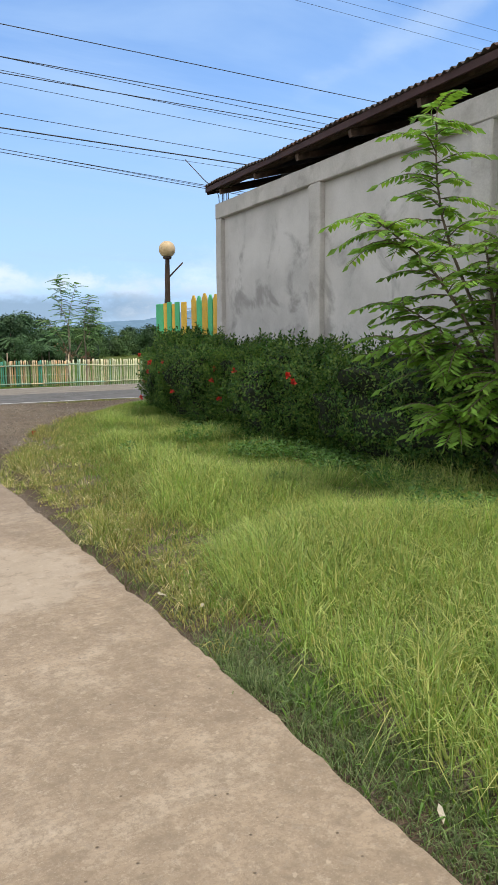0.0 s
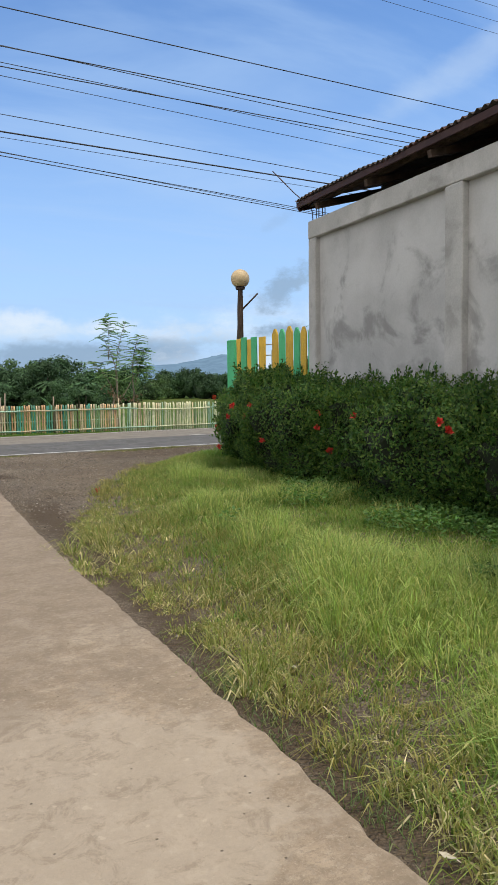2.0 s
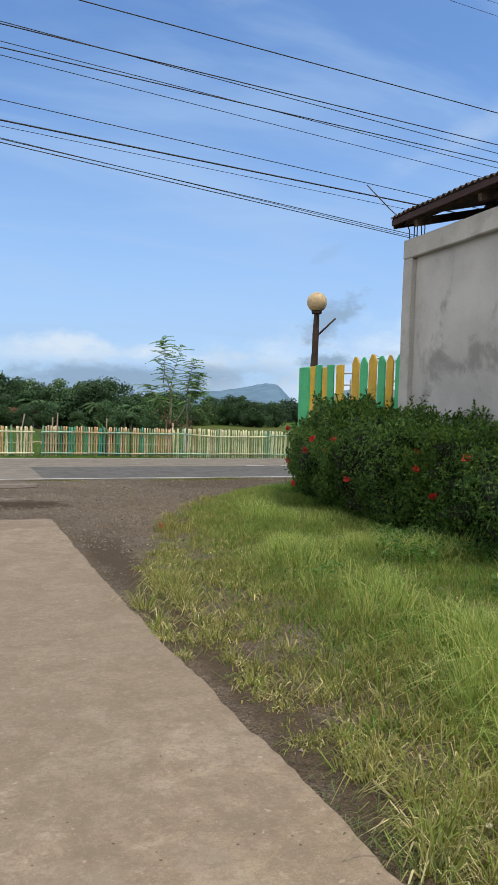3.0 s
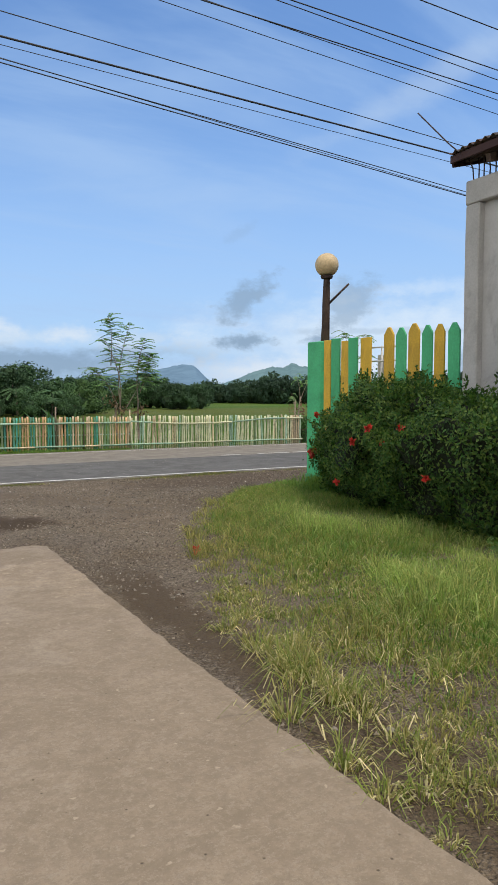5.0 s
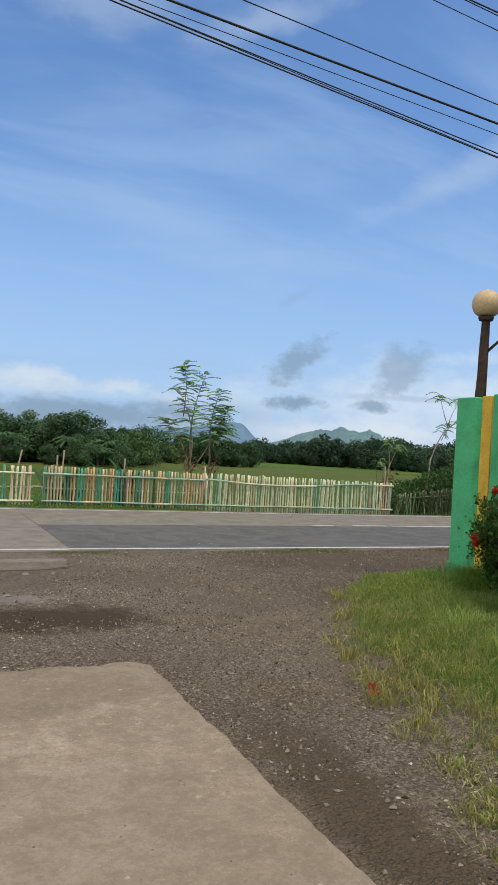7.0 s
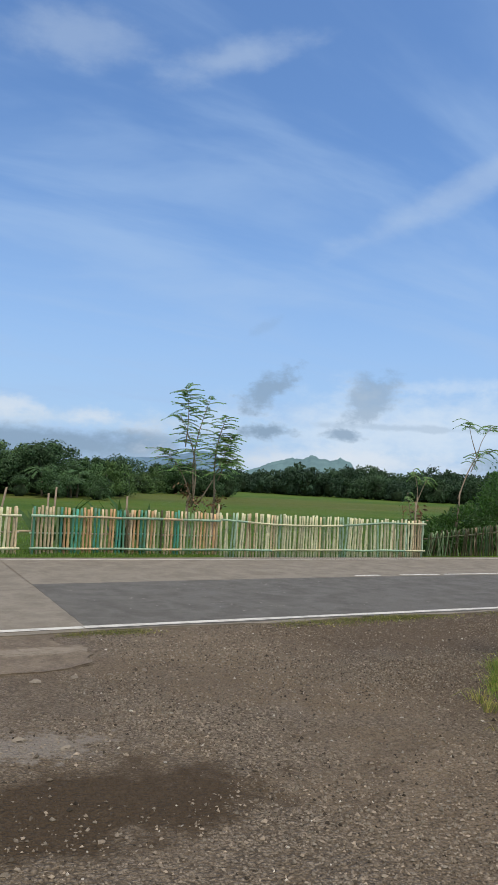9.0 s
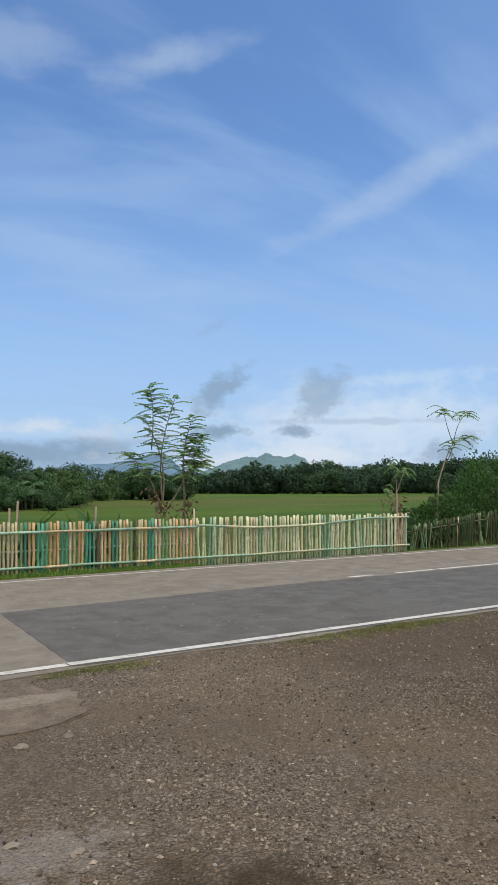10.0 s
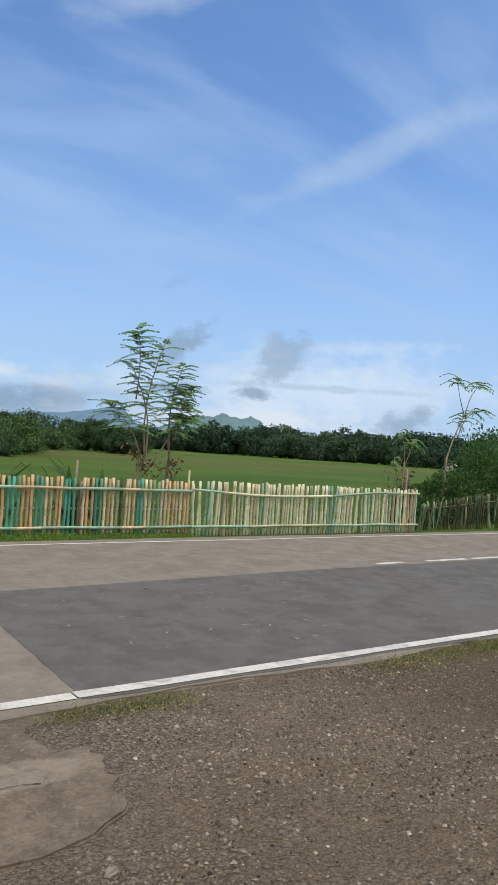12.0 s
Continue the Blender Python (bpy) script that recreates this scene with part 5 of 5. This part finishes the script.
def mesa(a):
    """A broad flat-topped mountain with a steep end."""
    z = 105 * smooth(12.0, 21.5, a) * (1 - smooth(26.6, 28.6, a)) + 55 * smooth(22, 27, a) * (1 - smooth(28.0, 32, a))
    z += 90 * (1 - smooth(6, 16, a))
    return float(z) * (1 + 0.06 * noise.noise(Vector((a * 1.1, 4, 0))) + 0.03 * noise.noise(Vector((a * 4, 2, 0)))) + 3


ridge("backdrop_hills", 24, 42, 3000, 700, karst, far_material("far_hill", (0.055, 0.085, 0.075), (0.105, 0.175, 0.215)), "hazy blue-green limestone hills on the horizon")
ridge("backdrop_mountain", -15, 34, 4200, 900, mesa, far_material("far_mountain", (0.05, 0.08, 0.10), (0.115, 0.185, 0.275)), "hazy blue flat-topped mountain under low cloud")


# ---- lawn ----
def on_lawn(n, y0, y1, pad0, pad1):
    y = rng.uniform(y0, y1, n)
    lo = grass_edge(y) + pad0
    x = lo + rng.uniform(0, 1, n) * (pad1 - lo)
    keep = x > grass_edge(y) + pad0
    return x[keep], y[keep]


def tufts(name, cx, cy, per, spread, hmin, hmax, width, flare, mat, label):
    n = len(cx)
    k = np.repeat(np.arange(n), per)
    off = rng.normal(size=(len(k), 2)) * spread
    bx, by = cx[k] + off[:, 0], cy[k] + off[:, 1]
    patch = 0.75 + 0.75 * np.array([noise.noise(Vector((a * 0.9, b * 0.9, 2))) for a, b in zip(cx, cy)])
    h = rng.uniform(hmin, hmax, len(k)) * patch[k]
    a = rng.uniform(0, 2 * math.pi, len(k))
    lean = np.stack([off[:, 0] / (spread + 1e-6) * 0.35 + np.cos(a) * 0.3, off[:, 1] / (spread + 1e-6) * 0.35 + np.sin(a) * 0.3, np.zeros(len(k))], 1) * flare
    base = np.stack([bx, by, height(bx, by) - 0.01], 1)
    me = blades_mesh(name, base, h, rng.uniform(0.7, 1.3, len(k)) * width, lean)
    tagged(put(name, me, mat), label, "grass", kind="stuff")


x, y = on_lawn(10500, -0.5, 16.6, 0.28, 5.3)
gap = np.array([noise.noise(Vector((a * 1.3, b * 1.3, 9))) for a, b in zip(x, y)])
near = (y < 13.5) & ((smooth(0.0, 1.5, x - grass_edge(y)) + 0.55 * gap + 0.9 * (1 - smooth(3.5, 6.0, y)) - 0.75 * smooth(5.5, 9.5, y) - 0.8 * (1 - smooth(0.2, 0.9, x - grass_edge(y))) * smooth(3.4, 4.8, y) - 0.9 * smooth(3.0, 4.3, x) * (1 - smooth(7, 9, y))) > rng.uniform(0.15, 0.75, len(x)))
tufts("long_grass", x[near], y[near], 21, 0.05, 0.12, 0.38, 0.0058, 1.6, GRASS, "long bright green grass on the lawn")
x, y = on_lawn(9500, -0.5, 16.9, 0.05, 6.3)
gap = np.array([noise.noise(Vector((a * 1.6, b * 1.6, 4))) for a, b in zip(x, y)])
bare = 0.30 * (1 - smooth(0.1, 0.9, x - grass_edge(y))) * smooth(5.5, 7.0, y) * (1 - smooth(11.5, 13.0, y))
keep = (smooth(-0.1, 0.9, x - grass_edge(y)) - bare + 0.6 * gap + 0.5 * (1 - smooth(3.5, 6.5, y))) > rng.uniform(0.0, 0.6, len(x))
x, y = x[keep], y[keep]
olive = (y > 4.5) & (rng.uniform(size=len(x)) < 0.85 * (1 - smooth(0.5, 1.5, x - grass_edge(y))))
tufts("low_grass", x[~olive], y[~olive], 9, 0.05, 0.05, 0.15, 0.011, 1.3, GRASS_DARK, "short dark green grass and weeds")
tufts("low_grass", x[olive], y[olive], 9, 0.05, 0.04, 0.12, 0.009, 1.8, GRASS_DRY, "short yellowing grass beside the bare earth")
x, y = on_lawn(10500, 4.5, 16.9, 0.1, 5.8)
gap = np.array([noise.noise(Vector((a * 1.6, b * 1.6, 14))) for a, b in zip(x, y)])
bare = 0.30 * (1 - smooth(0.1, 0.9, x - grass_edge(y))) * smooth(5.5, 7.0, y) * (1 - smooth(11.5, 13.0, y))
keep = (smooth(-0.1, 1.2, x - grass_edge(y)) - bare + 0.7 * gap) > rng.uniform(0.0, 0.6, len(x))
x, y = x[keep], y[keep]
half = rng.uniform(size=len(x)) < 0.6
tufts("field_grass", x[half], y[half], 11, 0.06, 0.06, 0.17, 0.005, 1.4, GRASS_MIX, "dull green grass with straw on the lawn")
x, y = x[~half], y[~half]
tufts("field_grass", x, y, 11, 0.06, 0.06, 0.15, 0.005, 1.4, GRASS_DARK, "short yellow-green grass on the lawn")
y = rng.uniform(3.0, 15.5, 430)
x = grass_edge(y) - 0.12 + rng.uniform(0, 1.0, 430) ** 1.4 * 1.2
tufts("dry_grass", x, y, 20, 0.03, 0.08, 0.19, 0.007, 2.0, GRASS_DRY, "dry straw-coloured grass tufts beside the driveway")
TUSSOCKS = ((1.70, 6.5), (1.78, 8.14), (1.90, 7.70), (1.83, 7.3), (1.98, 6.3), (1.80, 5.65), (1.64, 5.5), (2.32, 6.3), (2.17, 6.95), (2.09, 5.75),
            (1.66, 8.48), (1.63, 8.2), (1.72, 8.97), (1.98, 8.36), (1.97, 8.1), (1.62, 7.86), (2.03, 9.0), (2.09, 9.83), (2.32, 9.81), (2.13, 10.3), (2.65, 10.8), (2.66, 8.9))
y = rng.uniform(3.6, 11.5, 210)
x = grass_edge(y) + rng.uniform(-0.05, 1.0, 210) ** 2 * 1.9
x = np.concatenate([[p[0] for p in TUSSOCKS] * 2, x])
y = np.concatenate([[p[1] for p in TUSSOCKS] * 2, y])
tufts("tussock_grass", x, y, 24, 0.030, 0.05, 0.15, 0.008, 3.2, STRAW, "bleached spreading bases of grass tussocks")
tufts("tussock_grass", x, y, 22, 0.040, 0.10, 0.24, 0.006, 2.2, GRASS_MIX, "olive green blades of spreading tussocks")
y = rng.uniform(0.3, 6.0, 130)
x = grass_edge(y) + 0.34 + 0.4 * smooth(3, 5, y) + rng.uniform(0, 1, 130) ** 1.5 * 2.4
tufts("tussock_grass", x, y, 60, 0.045, 0.25, 0.46, 0.0062, 1.9, GRASS, "tall arching grass tussocks on the lawn")
y = np.concatenate([rng.uniform(-0.5, 3.4, 620), rng.uniform(3.4, 6.5, 60)])
x = drive_edge(y) + rng.uniform(0.03, 0.36, 680)
tufts("edge_grass", x, y, 18, 0.045, 0.04, 0.12, 0.0045, 2.2, GRASS_EDGE, "low weeds along the driveway edge")
x = np.concatenate([rng.uniform(2.3, 3.2, 90), rng.uniform(4.6, 7.0, 170), rng.uniform(7, 20, 260)])
y = 18.20 + rng.normal(size=len(x)) * 0.06
tufts("verge_grass", x[::2] + 0.1, y[::2], 14, 0.06, 0.02, 0.06, 0.006, 2.4, GRASS_DRY, "brown dead grass along the road edge")
tufts("verge_grass", x, y, 16, 0.05, 0.02, 0.07, 0.005, 2.0, GRASS_VERGE, "sparse dry grass along the road edge")
x, y = rng.uniform(6.3, 7.1, 150), rng.uniform(14.6, 15.5, 150)
tufts("post_grass", x, y, 12, 0.04, 0.10, 0.30, 0.009, 1.4, GRASS_DARK, "tall green weeds round the gate post")
x = np.concatenate([rng.uniform(-3, 7.4, 1000), rng.uniform(13.2, 19, 350)])
y = rng.uniform(24.50, 25.25, 1350)
tufts("verge_grass", x, y, 10, 0.05, 0.03, 0.09, 0.012, 1.3, GRASS_DARK, "green weeds under the bamboo fence")
x = rng.uniform(-8, 30, 2200)
y = 25.4 + rng.uniform(0, 1, 2200) ** 2 * 14
tufts("paddy_grass", x, y, 7, 0.10, 0.05, 0.14, 0.02, 0.8, GRASS_DARK, "green grass of the field behind the fence")

n = 60000
wy = rng.uniform(-0.3, 10.5, n)
wx = rng.uniform(2.7, 5.6, n)
wz = np.array([noise.noise(Vector((a * 1.1, b * 1.1, 21))) for a, b in zip(wx, wy)])
ok = (wz + (wx - 4.0 - 0.09 * np.maximum(wy - 4, 0)) * 0.5 > 0.05) & (wx > grass_edge(wy) + 0.5)
wx, wy = wx[ok], wy[ok]
n = len(wx)
wp = np.stack([wx, wy, height(wx, wy) + rng.uniform(0.03, 0.17, n)], 1)
v, t = leaf_quads(wp, np.concatenate([rng.normal(size=(n, 2)), rng.uniform(-0.2, 0.6, (n, 1))], 1), rng.normal(size=(n, 3)) * (1, 1, 0.3), rng.uniform(0.026, 0.058, n), rng.uniform(0.018, 0.034, n))
tagged(put("low_weeds", mesh_np("low_weeds", v, tris=t), LEAF_WEED), "low broad-leaved weeds in the shade of the hedge", "weeds", kind="stuff")


# ---- gravel ----
def stones(name, n, x, y, smin, smax, label, mat=PEBBLE):
    iv = np.array([(1, 0, 0), (0, 1, 0), (-1, 0, 0), (0, -1, 0), (0, 0, 1), (0, 0, -1)], float)
    it = np.array([(0, 1, 4), (1, 2, 4), (2, 3, 4), (3, 0, 4), (1, 0, 5), (2, 1, 5), (3, 2, 5), (0, 3, 5)])
    keep = (x > drive_edge(np.minimum(y, 13.4)) + 0.02) | (height(x, y) > 0.0)
    keep &= ~((x < 2.5) & (y > 16.9)) & (y < 18.28)
    rare = rng.uniform(size=len(x)) < 0.12
    keep &= (np.hypot(x - 1.75, (y - 14.75) * 1.5) > 0.45) | rare
    keep &= (x > drive_edge(np.minimum(y, 13.4)) + 0.42) | (y > 11.5) | rare
    x, y = x[keep], y[keep]
    n = len(x)
    s = smin * (smax / smin) ** (rng.uniform(0, 1, n) ** 1.6)
    sc = s[:, None] * rng.uniform(0.6, 1.2, (n, 3)) * (1, 1, 0.85)
    w = rng.uniform(0, 6.3, n)
    jit = rng.uniform(0.62, 1.2, (n, len(iv), 1))
    p = (iv[None] * jit + rng.uniform(-0.28, 0.28, (n, len(iv), 3))) * sc[:, None]
    c, d = np.cos(w)[:, None], np.sin(w)[:, None]
    p = np.stack([p[..., 0] * c - p[..., 1] * d, p[..., 0] * d + p[..., 1] * c, p[..., 2]], -1)
    p += np.stack([x, y, height(x, y) + sc[:, 2] * 0.25], 1)[:, None]
    t = (it[None] + (np.arange(n) * len(iv))[:, None, None]).reshape(-1, 3)
    tagged(put(name, mesh_np(name, p.reshape(-1, 3), tris=t), mat), label, "gravel", kind="stuff")


n = 330000
x = rng.uniform(-2.5, 8.5, n)
y = rng.uniform(9.0, 18.28, n)
clump = np.array([noise.noise(Vector((a * 0.7, b * 0.7, 5))) for a, b in zip(x, y)]) + 0.35 * rng.normal(size=n)
clump = clump - 0.35 * (1 - smooth(1.6, 2.6, x)) - 0.3 * smooth(4.6, 5.6, x) * smooth(14.5, 15.5, y)
ok = (clump > 0.0) & (x < grass_edge(y) + 0.3)
stones("gravel", 0, x[ok], y[ok], 0.004, 0.0135, "loose grey gravel on the bare earth")
n = 9000
x = rng.uniform(-2.0, 6.5, n)
y = rng.uniform(11.0, 18.28, n)
clump = np.array([noise.noise(Vector((a * 1.1, b * 1.1, 15))) for a, b in zip(x, y)]) + 0.4 * rng.normal(size=n)
ok = (clump > 0.0) & (x < grass_edge(y) + 0.3)
stones("gravel", 0, x[ok], y[ok], 0.006, 0.020, "coarse stones strewn over the earth")
n = 700
x, y = rng.uniform(-2.0, 6.5, n), rng.uniform(11.0, 18.28, n)
ok = x < grass_edge(y) + 0.3
stones("gravel", 0, x[ok], y[ok], 0.006, 0.016, "scattered whitish stones on the earth", PEBBLE_PALE)
n = 900
y = rng.uniform(3.6, 12, n)
x = drive_edge(y) + rng.uniform(0.03, 0.5, n)
stones("gravel", 0, x, y, 0.005, 0.018, "loose stones beside the driveway")


# pale chips pressed into the asphalt
n = 90
cx, cy = rng.choice((3.6, 4.3, 4.9, 5.6, 6.2, 7.6), n), rng.choice((19.1, 19.5, 20.0, 20.6, 21.0), n)
fp = np.stack([cx + rng.normal(size=n) * 0.30, cy + rng.normal(size=n) * 0.12, np.full(n, 0.0190)], 1)
v, t = leaf_quads(fp, np.concatenate([rng.normal(size=(n, 2)), np.zeros((n, 1))], 1), np.concatenate([rng.normal(size=(n, 2)), np.zeros((n, 1))], 1), rng.uniform(0.02, 0.10, n), rng.uniform(0.008, 0.03, n))
tagged(put("chips", mesh_np("chips", v, tris=t), CHIP), "pale chips scattered over the asphalt", "chips", kind="stuff")


# ---- small things ----
def stake(x, y, h, lean, mat):
    ob = put("wooden_stake", tubes_mesh("wooden_stake", [([(0, 0, -0.3), (lean * 0.5, 0.01, h * 0.5), (lean, 0, h)], [0.022, 0.020, 0.018])], 7), mat, None, pose(x, y, 0))
    tagged(ob, "rough wooden stake standing behind the bamboo fence", "stake", "stakes behind the fence")


for x, h, lean in ((1.9, 0.98, 0.0), (3.05, 1.18, 0.2), (4.02, 1.10, 0.0), (4.12, 1.22, 0.04), (5.55, 1.10, 0.02), (7.60, 1.02, 0.0), (13.02, 1.25, 0.0)):
    stake(x, 25.35, h, lean, BARK_PALE if x != 7.60 else BAMBOO["tan"])


def sprout(x, y, n, h, seed):
    """Broad blade leaves that rise from the ground in a fan."""
    r = np.random.default_rng(seed)
    t = empty("leafy_sprout", pose(x, y, -0.04), "dark broad-leaved sprout behind the fence", "plant", "sprouts behind the fence")
    for k in range(n):
        a = r.uniform(0, 6.3)
        d = np.array((math.cos(a) * 0.45, math.sin(a) * 0.3, 1.0))
        side = np.array((math.cos(a + 0.8), math.sin(a + 0.8), 0.0))
        L, v = h * r.uniform(0.8, 1.1), []
        for i in range(7):
            q = i / 6
            c = d * L * q + np.array((d[0], d[1], -0.35)) * q * q * L * 0.45
            wdt = 0.075 * math.sin(math.pi * min(1, 0.12 + 0.88 * q)) ** 0.7
            v += [c - side * wdt, c + (0, 0, -0.01), c + side * wdt]
        q4 = [(3 * i + j, 3 * i + j + 1, 3 * i + j + 4, 3 * i + j + 3) for i in range(6) for j in (0, 1)]
        put("leaf", mesh_np("leaf", v, q4, smooth=True), LEAF_SHRUB, t)


for k, (x, h) in enumerate(((4.05, 1.15), (4.45, 1.0), (5.55, 1.2), (6.05, 1.25), (0.6, 0.95))):
    sprout(x, 25.5, 6, h, 60 + k)


def ground_flower(x, y):
    ob = put("fallen_flower", flower_mesh(np.random.default_rng(4), 16, 0.075), FLOWER, None, pose(x, y, float(height(x, y)) + 0.035))
    tagged(ob, "fallen red flower lying at the lawn edge", "flower")


ground_flower(3.0, 12.42)


def rock(x, y, s, seed):
    r = random.Random(seed)
    bm = bmesh.new()
    s *= 0.62
    bmesh.ops.create_icosphere(bm, subdivisions=2, radius=1.0)
    for v in bm.verts:
        k = 1 + 0.75 * noise.noise(v.co * 1.5 + Vector((seed, 0, 0)))
        v.co = Vector((v.co.x * s * k, v.co.y * s * 0.75 * k, v.co.z * s * 0.5 * k))
    ob = part("stone", bm, PEBBLE, m=pose(x, y, float(height(x, y)) + s * 0.12, 0, 0, r.uniform(0, 360)))
    tagged(ob, "pale loose stone lying in the mud by the driveway", "stone", "loose stones")


for k, (x, y, s) in enumerate(((2.02, 8.6, 0.05), (2.1, 8.5, 0.04), (1.75, 8.9, 0.03), (1.82, 8.75, 0.03), (1.95, 7.9, 0.03), (1.75, 6.15, 0.035), (2.2, 8.1, 0.035),
                             (1.5, 15.3, 0.05), (1.3, 15.5, 0.06), (1.15, 15.35, 0.045), (2.6, 16.9, 0.04), (2.0, 16.8, 0.05), (1.7, 16.75, 0.06), (2.3, 16.85, 0.03))):
    rock(x, y, s, k + 3)


def dry_leaf(x, y, z, turn, s):
    v = [(0, 0, 0), (s * 0.35, -s * 0.16, 0.01), (s * 0.35, s * 0.16, 0.014), (s * 0.8, -s * 0.10, 0.02), (s * 0.8, s * 0.12, 0.008), (s * 1.1, 0, 0.018)]
    ob = put("fallen_leaf", mesh_np("fallen_leaf", v, [(1, 3, 4, 2)], [(0, 1, 2), (3, 5, 4)]), LEAF_DRY, None, pose(x, y, z, 6, -4, turn))
    tagged(ob, "curled pale dry leaf on the ground", "leaf", "fallen leaves")


LEAF_DRY = material("leaf_dry", (0.42, 0.38, 0.29), 0.8, 12, 0.25, 50, 0.2, 0.003)
for x, y, a in ((1.46, 1.62, 60), (1.66, 3.75, 20), (1.58, 4.0, 130), (2.0, 5.6, 200)):
    on_drive = x < float(drive_edge(y))
    dry_leaf(x, y, 0.006 if on_drive else float(height(x, y)) + 0.03, a, 0.07)


def far_house(deg, dist, w, d, h, roof_mat, wall_mat, turn):
    x, y = polar(deg, dist)
    hs = empty("farmhouse", pose(x, y, float(height(x, y)) + 0.2, 0, 0, turn), "small white-walled house with a rusty roof among trees", "house", "houses in the grove")
    part("wall", box_bm(-w / 2, w / 2, -d / 2, d / 2, -0.4, h, 0.02), wall_mat, hs)
    for sg in (-1, 1):
        bm = bmesh.new()
        p = [(-w / 2 - 0.4, sg * (d / 2 + 0.5), h - 0.15), (w / 2 + 0.4, sg * (d / 2 + 0.5), h - 0.15), (w / 2 + 0.4, 0, h + d * 0.3), (-w / 2 - 0.4, 0, h + d * 0.3)]
        f = bm.faces.new([bm.verts.new(q) for q in p])
        e = bmesh.ops.extrude_face_region(bm, geom=[f])["geom"]
        bmesh.ops.translate(bm, verts=[q for q in e if isinstance(q, bmesh.types.BMVert)], vec=(0, 0, 0.06))
        part("roof", bm, roof_mat, hs)
    part("door", box_bm(-0.45, 0.45, -d / 2 - 0.04, -d / 2 - 0.004, -0.3, min(1.9, h - 0.1), 0.01), DARK_WOOD, hs)
    for wx in (-w * 0.3, w * 0.3):
        part("window", box_bm(wx - 0.4, wx + 0.4, -d / 2 - 0.03, -d / 2 - 0.004, 0.9, min(1.8, h - 0.15), 0.01), DARK_WOOD, hs)


RUST_ROOF = material("rust_roof", (0.26, 0.10, 0.07), 0.7, 2, 0.3, 12, 0.2, 0.01)
far_house(9.4, 107, 3.0, 2.4, 2.0, RUST_ROOF, PLASTER, 20)
far_house(8.2, 106, 2.0, 2.0, 2.0, RUST_ROOF, PLASTER, -15)
far_house(51.04, 228, 3.0, 2.2, 1.3, WHITE_STEEL, WHITE_STEEL, 25)
